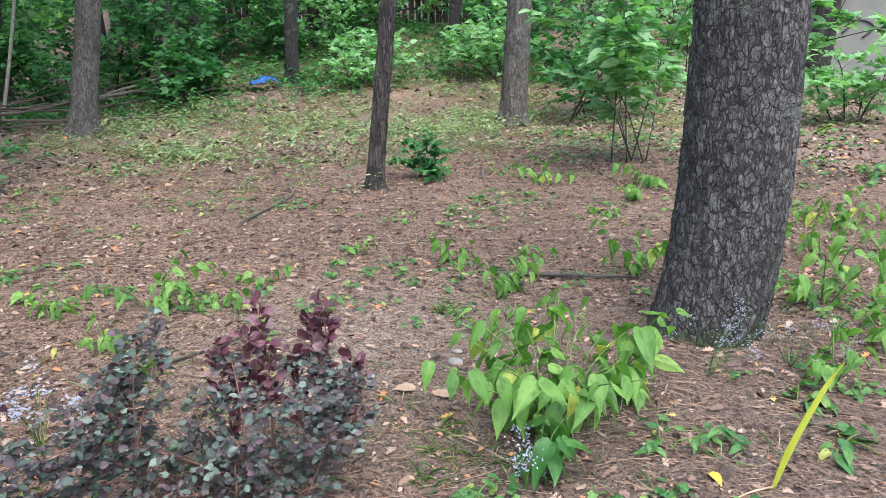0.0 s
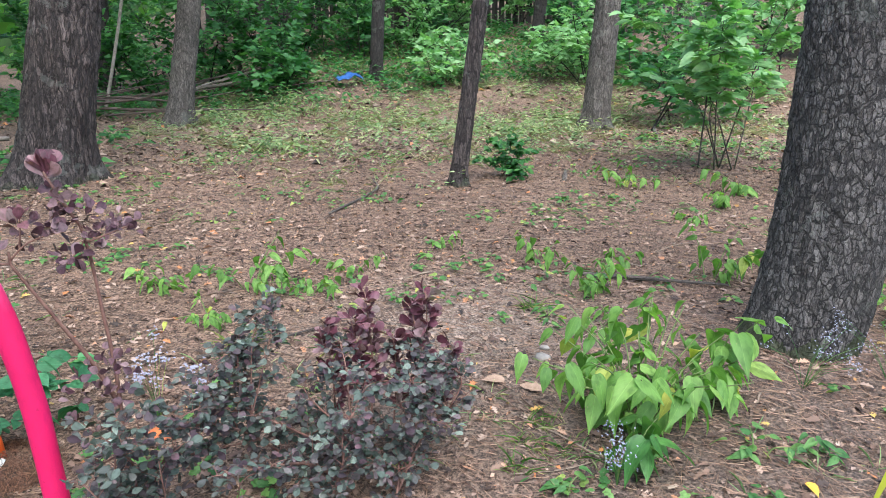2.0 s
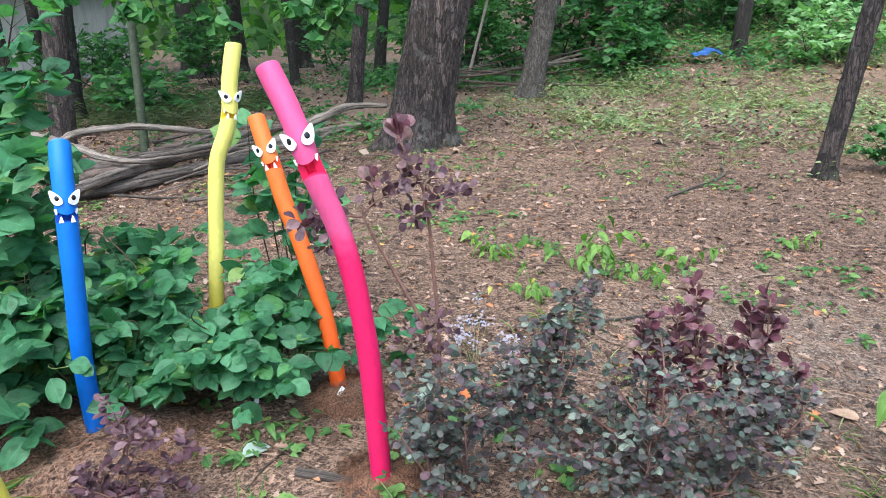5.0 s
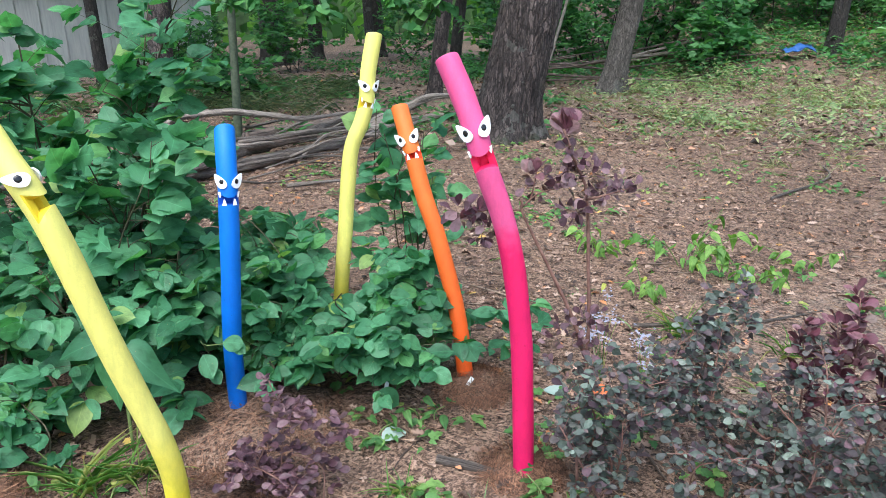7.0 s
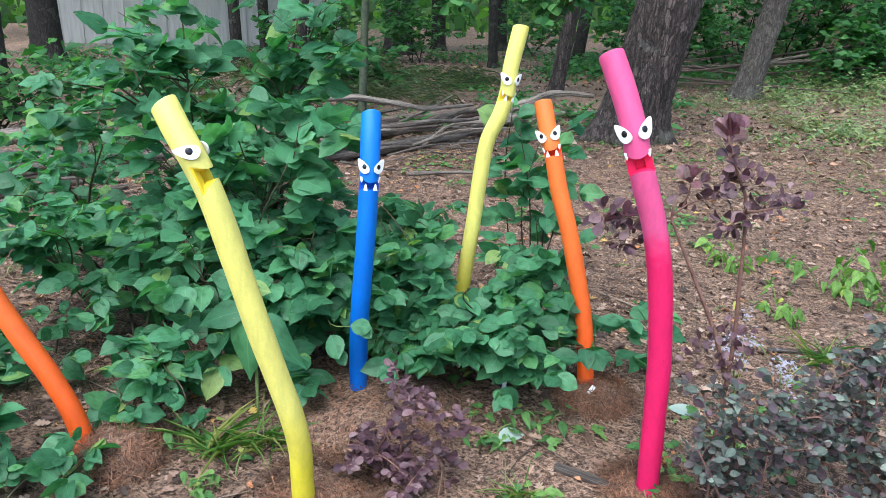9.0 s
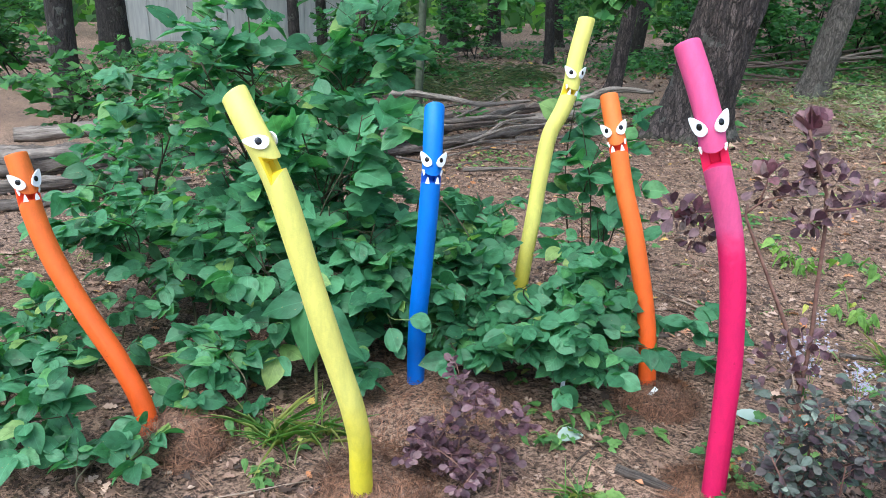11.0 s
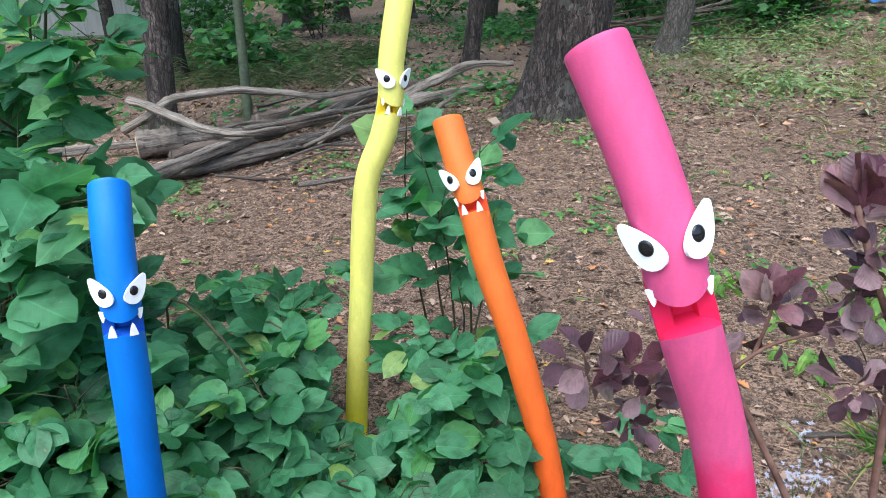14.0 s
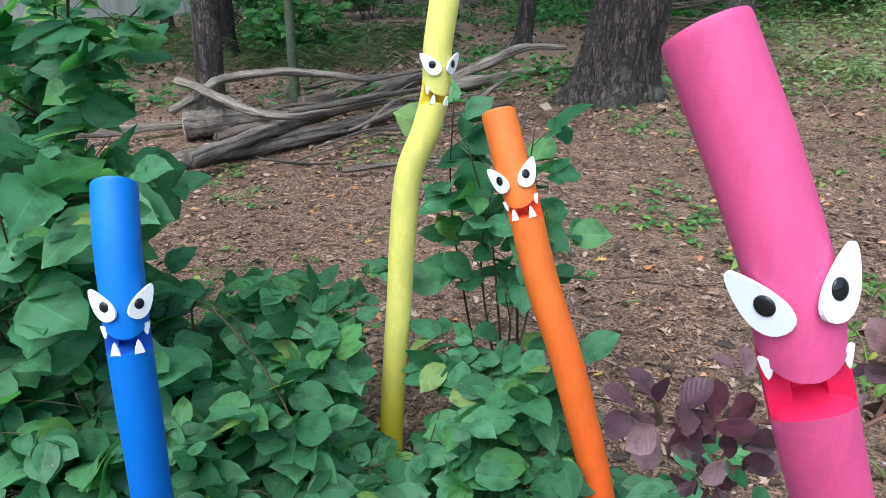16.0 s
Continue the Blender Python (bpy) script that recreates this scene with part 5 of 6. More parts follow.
# low weeds and ferns on the slope
def scatter(name, label, category, n, area, density, size, ratio, shape, material, per, spread, rise, lift=0.0, flat=0.6):
    """A carpet of small plants as one object: n plants of several leaves each."""
    x = rng.uniform(area[0], area[1], n)
    y = rng.uniform(area[2], area[3], n)
    ok = rng.uniform(size=n) < density(x, y)
    x, y = x[ok], y[ok]
    m = len(x)
    x, y = np.repeat(x, per), np.repeat(y, per)
    a = rng.uniform(0, 2 * np.pi, m * per)
    h = np.repeat(rise * rng.uniform(0.2, 1.0, m), per) * rng.uniform(0.3, 1.0, m * per)
    px, py = x + np.cos(a) * spread * rng.uniform(0, 1, m * per), y + np.sin(a) * spread * rng.uniform(0, 1, m * per)
    p = np.stack((px, py, ground_z(px, py) + lift + h), 1)
    d = np.stack((np.cos(a), np.sin(a), rng.uniform(-0.25, 0.5, m * per) * flat), 1)
    nn = unit(np.stack((rng.normal(size=m * per) * 0.35, rng.normal(size=m * per) * 0.35 - 0.2, np.ones(m * per)), 1))
    me = leaves_mesh(name, p, d, nn, size * rng.uniform(0.5, 1.3, m * per), ratio, shape, 0.3 if material is M_LITTER else 0.12, 0.3)
    return tagged(put(name, me, material), label, category, kind="stuff")


def patchy(scale, cut, seed):
    def f(x, y):
        v = np.sin(x * scale + seed) * np.sin(y * scale * 1.3 + seed * 2) + 0.6 * np.sin(x * scale * 2.7 + y * scale * 1.9 + seed)
        return np.clip(v - cut, 0, 1)
    return f


def slope_weeds(x, y):
    d = 0.45 * x + 0.89 * y
    return (np.hypot(x - 5.1, y - 12.9) > 0.35) * smoothstep(5.6, 8.4, d) * smoothstep(0.2, 2.0, x) * np.clip(0.1 + 0.7 * patchy(1.3, 0.0, 1.0)(x, y) + 0.4 * patchy(0.7, 0.1, 3.0)(x, y) * smoothstep(8, 11, d), 0, 1)


scatter("slope_weeds", "low green weeds on the rising ground", "weeds", 5200, (0, 13, 5, 16), slope_weeds, 0.06, 0.45, "lance", M_WEED, 8, 0.08, 0.2)
scatter("fern_patch", "yellow-green ferny weeds on the bank", "weeds", 2000, (2, 13, 8, 16), slope_weeds, 0.1, 0.3, "plain", M_FERN, 14, 0.12, 0.36)
scatter("bank_brush", "dense green weeds below the thicket", "weeds", 3400, (-2, 12, 12, 19), lambda x, y: 0.7 * (np.hypot(x - 5.1, y - 12.8) > 0.6) * smoothstep(12.2, 13.6, 0.45 * x + 0.89 * y), 0.13, 0.55, "plain", M_WOOD, 7, 0.16, 0.45)
scatter("slope_shoots", "taller pale green weeds on the rising ground", "weeds", 420, (2.2, 12, 7.5, 13.5), lambda x, y: 0.15 + patchy(1.9, 0.0, 7.0)(x, y), 0.075, 0.45, "lance", M_WEED, 20, 0.12, 0.42)
scatter("far_weeds", "low green weeds under the trees", "weeds", 5200, (-16, 1, 7, 24), patchy(0.8, -0.1, 2.0), 0.13, 0.5, "plain", M_WOOD, 6, 0.16, 0.25)
scatter("seedlings", "scattered small green seedlings among dead leaves", "seedlings", 3600, (-4, 8, 0.2, 9), patchy(1.7, -0.05, 4.0), 0.042, 0.8, "maple", M_SEED, 5, 0.05, 0.05, 0.01)
scatter("grass_wisps", "thin grass wisps on the forest floor", "grass", 1700, (-4, 8, 0.3, 9), patchy(1.1, 0.15, 6.0), 0.09, 0.045, "blade", M_WEED, 9, 0.04, 0.0, 0.0, 1.6)

# fallen leaves, needles, twigs
scatter("leaf_litter", "curled brown and tan dead leaves", "leaf litter", 44000, (-5, 8.5, -1.2, 10.5), lambda x, y: 0.55 + 0.5 * patchy(0.9, -0.4, 3.0)(x, y), 0.048, 0.62, "lobed", M_LITTER, 1, 0.0, 0.015, 0.004, 0.7)
scatter("leaf_crumbs", "small broken bits of dead leaf and bark", "leaf litter", 60000, (-4, 8, -0.8, 8), lambda x, y: 0.8 + 0 * x, 0.022, 0.6, "plain", M_LITTER, 1, 0.0, 0.008, 0.004, 0.9)
scatter("dry_grass", "thin yellowing grass on the rising ground", "grass", 3000, (0.5, 11, 6.0, 12.5), lambda x, y: slope_weeds(x, y) * 1.2, 0.16, 0.03, "blade", M_DRYGRASS, 8, 0.06, 0.0, 0.0, 3.0)
scatter("bank_litter", "brown dead leaves beyond the oak", "leaf litter", 9000, (7.5, 17, -1, 9), lambda x, y: 0.8 + 0 * x, 0.085, 0.6, "plain", M_LITTER, 1, 0.0, 0.02, 0.005, 0.7)
scatter("bank_seedlings", "small green weeds beyond the oak", "weeds", 1200, (7.5, 16, 0, 9), patchy(1.2, 0.0, 5.0), 0.09, 0.6, "lance", M_SEED, 6, 0.09, 0.12, 0.01)
M_BOUGH = leaf_mat("pine_bough_needles", [(0.0, (0.06, 0.1, 0.055)), (0.5, (0.13, 0.19, 0.1)), (1.0, (0.26, 0.26, 0.16))], 0.5, 0.3, 0.0)
scatter("fallen_pine_boughs", "heaped feathery green pine boughs behind the logs", "pine boughs", 300, (-8.0, -2.6, 9.3, 13.8), lambda x, y: 0.25 + patchy(1.5, -0.1, 9.0)(x, y), 0.2, 0.04, "blade", M_BOUGH, 34, 0.24, 0.35, 0.02, 1.4)
scatter("far_litter", "brown dead leaves under the trees", "leaf litter", 12000, (-14, 13, 7, 22), lambda x, y: 0.8 + 0 * x, 0.11, 0.6, "plain", M_LITTER, 1, 0.0, 0.02, 0.006, 0.7)
nn = 150000
nx, ny = rng.uniform(-3.5, 7.5, nn), -0.6 + 8.6 * rng.uniform(0, 1, nn) ** 1.5
na, nl = rng.uniform(0, np.pi, nn), rng.uniform(0.05, 0.11, nn)
nz = ground_z(nx, ny) + rng.uniform(0.004, 0.014, nn)
dx, dy = np.cos(na) * nl, np.sin(na) * nl
nv = np.stack((np.stack((nx - dy * 0.013, ny + dx * 0.013, nz), 1), np.stack((nx + dy * 0.013, ny - dx * 0.013, nz + 0.002), 1), np.stack((nx + dx, ny + dy, ground_z(nx + dx, ny + dy) + 0.006 + rng.uniform(0, 0.012, nn)), 1)), 1)
tagged(put("pine_needle_litter", mesh_of("pine_needle_litter", nv.reshape(-1, 3), [np.arange(nn * 3).reshape(-1, 3)], smooth=False), M_NEEDLE), "fallen rust-brown pine needles on the soil", "pine needles", kind="stuff")
g = Geo()
for _ in range(700):
    x, y, a, ln = rng.uniform(-4, 8), rng.uniform(0.2, 10), rng.uniform(0, 2 * np.pi), rng.uniform(0.08, 0.5) ** 1.2
    p0 = np.array((x, y, gz(x, y) + 0.008))
    p2 = np.array((x + math.cos(a) * ln, y + math.sin(a) * ln, 0.0))
    p2[2] = gz(p2[0], p2[1]) + 0.01
    g.tube(spline([p0, (p0 + p2) / 2 + rng.normal(size=3) * (0.06 * ln, 0.06 * ln, 0.004), p2], 5)[0], [0.0045 * rng.uniform(0.5, 1.5), 0.002], 5)
tagged(put("fallen_twigs", g.mesh("fallen_twigs"), M_TWIG), "thin fallen twigs on the forest floor", "twigs", kind="stuff")


# ---------------------------------------------------------------- logs and branches
def log(points, r, label, material=M_LOG, name="fallen_log", end=False, group="stacked logs", sides=22):
    q, ln = spline(points, max(8, int((34 if r > 0.03 else 20) * len(points))))
    wig = np.array([noise.noise_vector(Vector((*p,)) * 2.6 + Vector((r * 70, 0, 0))) for p in q]) * min(0.03, 0.4 * r)
    q = q + wig * np.array((1, 1, 0.5))
    o = q[0].copy()
    t = thing(name, tuple(o), label, "log" if r > 0.05 else "branch", group)
    v, f, e = tube_geo(q - o, [r, r * 0.85, r * 0.45], sides)
    cent = np.repeat(q - o, sides, axis=0)
    ring = np.vstack(((v[:len(cent)] - cent) / r, np.zeros((2, 3))))
    run = np.concatenate((np.repeat(np.linspace(0, ln, len(q)), sides), (0, ln)))
    rr = np.array([1 + 0.3 * noise.noise(Vector((*p,)) * 4 + Vector((r * 90, 0, 0))) + 0.3 * noise.noise(Vector((*(c * 2.6),)) + Vector((u * 2.2, r * 60, u))) - 0.22 * abs(noise.noise(Vector((*(c * 5.0),)) + Vector((u * 5.0, r * 30, 0)))) + 0.14 * noise.noise(Vector((*p,)) * 31) for p, c, u in zip(v, ring, run)])
    v[:len(cent)] = cent + (v[:len(cent)] - cent) * rr[:len(cent), None]
    around = np.concatenate((np.tile(np.arange(sides) / sides, len(q)), (0.5, 0.5)))
    put("bark", mesh_of("bark", v, [f, e], np.stack((run + r * 40, around + r * 17), 1)), material, t)
    if end:
        d = unit(q[0] - q[1])
        v, f, e = tube_geo(np.array((d * -0.01, d * 0.012)), [r * 0.85, r * 0.6], sides)
        put("broken_end", mesh_of("broken_end", v, [f, e], smooth=False), M_CUT, t, "pale splintered wood")
    return t


log([(-3.46, 5.84, 0.13), (-3.24, 5.97, 0.14), (-3.01, 6.11, 0.14), (-2.62, 6.4, 0.12)], 0.13, "thick broken log with rough grey bark on the pile", end=True)
log([(-3.83, 6.45, 0.42), (-3.21, 5.96, 0.38), (-2.76, 5.65, 0.32), (-2.45, 5.62, 0.28), (-2.22, 6.04, 0.24)], 0.042, "curved bare branch lying across the logs", M_POLE)
log([(-3.08, 4.99, 0.07), (-2.72, 5.36, 0.07), (-2.33, 5.93, 0.08), (-1.84, 6.92, 0.09), (-1.5, 7.7, 0.1)], 0.075, "long weathered log with grey bark")
log([(-2.81, 4.8, 0.14), (-2.58, 5.51, 0.18), (-2.4, 6.12, 0.18), (-2.15, 6.83, 0.22), (-1.91, 7.91, 0.25)], 0.06, "weathered log lying across another on dead leaves")
log([(-2.83, 5.25, 0.18), (-2.59, 5.71, 0.2), (-2.28, 6.18, 0.2), (-2.04, 6.94, 0.18)], 0.05, "slender grey branch on the log pile", M_STICK)
log([(-2.83, 6.9, 0.1), (-2.56, 7.53, 0.12), (-2.13, 8.23, 0.14), (-1.61, 8.95, 0.2)], 0.1, "dark log at the back of the pile", M_STICK)
log([(-3.4, 7.2, 0.05), (-3.05, 7.41, 0.05), (-2.82, 8.29, 0.08)], 0.08, "dark log lying behind the pile", M_STICK)
log([(-3.94, 6.44, 0.15), (-3.57, 6.29, 0.3), (-3.42, 6.5, 0.42), (-3.01, 6.78, 0.45), (-2.66, 7.0, 0.4), (-2.19, 7.0, 0.36), (-1.77, 7.56, 0.36)], 0.042, "crooked pale dead branch arching over the logs", M_POLE)
log([(-1.7, 8.2, 0.12), (-1.52, 8.45, 0.2), (-1.25, 8.81, 0.3), (-0.95, 9.23, 0.38), (-0.48, 9.43, 0.36)], 0.065, "grey dead branch propped behind the pine", M_POLE)
log([(-1.85, 7.78, 0.1), (-1.38, 8.37, 0.12), (-0.94, 9.04, 0.12), (-0.48, 9.56, 0.12)], 0.07, "weathered log running behind the pine", M_POLE)
log([(-1.26, 7.63, 0.02), (-1.13, 7.63, 0.15), (-0.98, 7.66, 0.25)], 0.028, "pale split branch stub leaning on a log", M_POLE, end=True)
log([(-2.48, 5.8, 0.28), (-1.93, 6.4, 0.3), (-1.63, 7.2, 0.25)], 0.03, "thin grey branch lying on the logs")
log([(-5.67, 3.98, 0.2), (-5.25, 4.45, 0.2), (-4.6, 5.2, 0.16), (-3.6, 6.1, 0.1)], 0.07, "pale bare log behind the shrubs", M_POLE)
log([(-5.3, 3.2, 0.13), (-4.49, 3.9, 0.13), (-3.9, 4.6, 0.13)], 0.14, "thick dark log with rough bark", end=True)
log([(-4.4, 2.2, 0.05), (-3.97, 3.01, 0.05), (-3.6, 3.7, 0.05)], 0.055, "weathered log on the leaf litter")
log([(-4.9, 2.6, 0.06), (-4.3, 3.3, 0.06), (-3.9, 4.1, 0.06)], 0.06, "grey weathered log on the leaf litter")
for k in range(18):
    xa, ya = -3.2 + 1.6 * rng.uniform(), 4.8 + 3.2 * rng.uniform()
    b = np.array((xa, ya, gz(xa, ya) + rng.uniform(0.02, 0.22)))
    e = b + np.array((rng.uniform(0.3, 1.1), rng.uniform(0.2, 1.6), rng.uniform(-0.1, 0.25)))
    e[2] = max(e[2], gz(e[0], e[1]) + 0.02)
    log([b, (b + e) / 2 + rng.normal(size=3) * 0.06, e], rng.uniform(0.008, 0.022), "thin dead stick lying over the logs", M_POLE if k % 2 else M_LOG, "dead_branch", group="stacked logs", sides=7)
for k in range(20):
    a0 = rng.uniform(-0.5, 2.2)
    y0 = rng.uniform(13.6, 16.0)
    b = np.array((a0, y0, gz(a0, y0) + rng.uniform(0.05, 0.4)))
    e = b + np.array((rng.uniform(1.6, 2.8), rng.uniform(-1.8, 0.2), 0.0))
    e[2] = gz(e[0], e[1]) + rng.uniform(0.1, 0.6)
    log([b, (b + e) / 2 + rng.normal(size=3) * 0.07, e], rng.uniform(0.012, 0.035), "long dead branch on the brush pile", M_POLE if k % 5 == 0 else M_STICK, "dead_branch", group="brush pile", sides=8)
for pts, r in (([(3.1, 2.55, 0.02), (3.44, 2.2, 0.03), (3.75, 1.95, 0.02)], 0.016), ([(8.2, 7.4, 0.1), (8.6, 7.9, 0.16), (8.75, 8.0, 0.2)], 0.03), ([(2.2, 4.9, 0.03), (2.9, 5.6, 0.05), (3.1, 6.2, 0.05)], 0.014), ([(4.9, 5.2, 0.04), (5.2, 5.6, 0.07)], 0.03), ([(0.3, 0.72, 0.02), (0.62, 0.85, 0.035), (0.95, 1.0, 0.06)], 0.016), ([(-0.05, 1.2, 0.02), (0.2, 1.12, 0.02)], 0.018), ([(0.75, 2.35, 0.015), (1.3, 2.42, 0.02), (1.7, 2.6, 0.015)], 0.01)):
    log(pts, r, "fallen dead branch on the forest floor", M_LOG, "dead_branch", group="loose branches", sides=8)


# ---------------------------------------------------------------- buildings, fence, tarpaulin
def box(x0, x1, y0, y1, z0, z1, bevel=0.0):
    bm = bmesh.new()
    bmesh.ops.create_cube(bm, size=1)
    for v in bm.verts:
        v.co = Vector(((x0 + x1) / 2 + v.co.x * (x1 - x0), (y0 + y1) / 2 + v.co.y * (y1 - y0), (z0 + z1) / 2 + v.co.z * (z1 - z0)))
    if bevel:
        bmesh.ops.bevel(bm, geom=bm.edges[:], offset=bevel, segments=1, affect="EDGES")
    return bm


def shed(place, turn, width, depth, height, wall_material, label, panel):
    t = new("outbuilding")
    t.matrix_world = pose(*place, rz=turn)
    tagged(t, label, "building")
    for n, b in (("front_wall", (0, width, 0, 0.12)), ("back_wall", (0, width, depth - 0.12, depth)), ("side_wall", (0, 0.12, 0.12, depth - 0.12)), ("side_wall", (width - 0.12, width, 0.12, depth - 0.12))):
        part(n, box(*b, 0.12, height), wall_material, t)
    k = 0
    while panel and k * panel < width - 0.05:
        part("batten", box(k * panel, k * panel + 0.05, -0.025, -0.002, 0.14, height - 0.02, 0.004), wall_material, t)
        k += 1
    part("plinth", box(-0.04, width + 0.04, -0.03, depth + 0.03, -0.4, 0.12), M_STONE, t)
    bm = bmesh.new()
    v = [bm.verts.new(c) for c in ((-0.3, -0.35, height - 0.02), (width + 0.3, -0.35, height - 0.02), (width + 0.3, depth / 2, height + 1.0), (-0.3, depth / 2, height + 1.0), (-0.3, depth + 0.35, height - 0.02), (width + 0.3, depth + 0.35, height - 0.02))]
    bm.faces.new((v[0], v[1], v[2], v[3])), bm.faces.new((v[3], v[2], v[5], v[4]))
    bm.faces.new((v[0], v[3], v[4])), bm.faces.new((v[1], v[5], v[2]))
    bmesh.ops.solidify(bm, geom=bm.faces[:], thickness=0.08)
    part("roof", bm, M_ROOF, t)
    return t


shed((-17.4, 17.5, gz(-14, 19)), 27, 9.0, 5.0, 2.6, M_SIDING, "pale grey vertically boarded outbuilding behind the trees", 0.6)
tan = shed((14.5, 8.6, gz(15, 7.5)), -42, 9.0, 5.0, 2.9, M_TANWALL, "tan rendered outbuilding with dark scribbles on its wall", 0)
for pts in ([(1.6, -0.02, 1.0), (1.9, -0.02, 1.25), (2.2, -0.02, 1.1), (2.0, -0.02, 0.9)], [(2.6, -0.02, 1.5), (2.9, -0.02, 1.2), (3.2, -0.02, 1.4)]):
    g = Geo()
    g.tube(spline(pts, 16)[0], [0.02, 0.02], 5)
    put("scribble", g.mesh("scribble"), M_DARKPAINT, tan, "dark painted squiggle")
fence = thing("board_fence", (13.0, 20.0, gz(13, 20)), "weathered dark board fence along the top of the bank", "fence")
for k in range(74):
    x, y = 4.0 + k * 0.2, 21.8 - k * 0.075
    h = 1.75 + rng.uniform(-0.03, 0.03)
    bm = box(x - 0.09 - 13, x + 0.09 - 13, y - 20 - 0.012, y - 20 + 0.012, gz(x, y) - gz(13, 20) - 0.05, gz(x, y) - gz(13, 20) + h, 0.004)
    part("board", bm, M_FENCE, fence)
for zz in (0.45, 1.4):
    g = Geo()
    g.tube([(4.0 + u - 13, 21.84 - u * 0.375 - 20, gz(4.0 + u, 21.8 - u * 0.375) - gz(13, 20) + zz) for u in np.linspace(0, 14.6, 15)], [0.04, 0.04], 4)
    put("rail", g.mesh("rail"), M_FENCE, fence)

tx, ty = 5.35, 13.4
bm = bmesh.new()
bmesh.ops.create_grid(bm, x_segments=26, y_segments=16, size=0.5)
for v in bm.verts:
    x, y = v.co.x * 0.52, v.co.y * 0.4
    v.co = Vector((x, y, 0.09 * max(0.0, 1 - (x * x * 5.0 + y * y * 9.0)) + 0.09 * noise.noise(Vector((x * 6, y * 6, 3))) + 0.04 + gz(tx + x, ty + y)))
bmesh.ops.solidify(bm, geom=bm.faces[:], thickness=0.006)
for f in bm.faces:
    f.smooth = True
tarp = part("tarpaulin", bm, M_TARP)
tarp.location = (tx, ty, 0.12)
tagged(tarp, "crumpled bright blue tarpaulin lying in the undergrowth", "tarpaulin")

# far woods all round
fn = 26000
fa, fr = rng.uniform(0, 2 * np.pi, fn), rng.uniform(26, 42, fn)
fx, fy = 1 + fr * np.cos(fa), 4 + fr * np.sin(fa)
fz = ground_z(fx, fy) + np.where(fy > -6, 11, 4) * rng.uniform(0, 1, fn) ** 1.15
me = leaves_mesh("far_woods", np.stack((fx, fy, fz), 1), rand_dirs(fn), rand_dirs(fn, 0.6), rng.uniform(0.35, 0.9, fn), 0.8, "plain")
tagged(put("far_woods", me, M_BACK), "leafy green woods in the distance", "woods", kind="stuff")
bk = np.linspace(0, 2 * np.pi, 97)[:-1]
bv = np.vstack([np.stack((1 + 46 * np.cos(bk), 4 + 46 * np.sin(bk), np.full(96, z)), 1) for z in (-2.0, 5.0)])
bq = np.stack((np.arange(96), (np.arange(96) + 1) % 96, 96 + (np.arange(96) + 1) % 96, 96 + np.arange(96)), 1)
tagged(put("backdrop", mesh_of("backdrop", bv, [bq]), simple_mat("distant_green", (0.015, 0.035, 0.012), (0.06, 0.13, 0.035), 0.8, 1.0, 0)), "dark green distance of the wood", "woods", kind="structure")


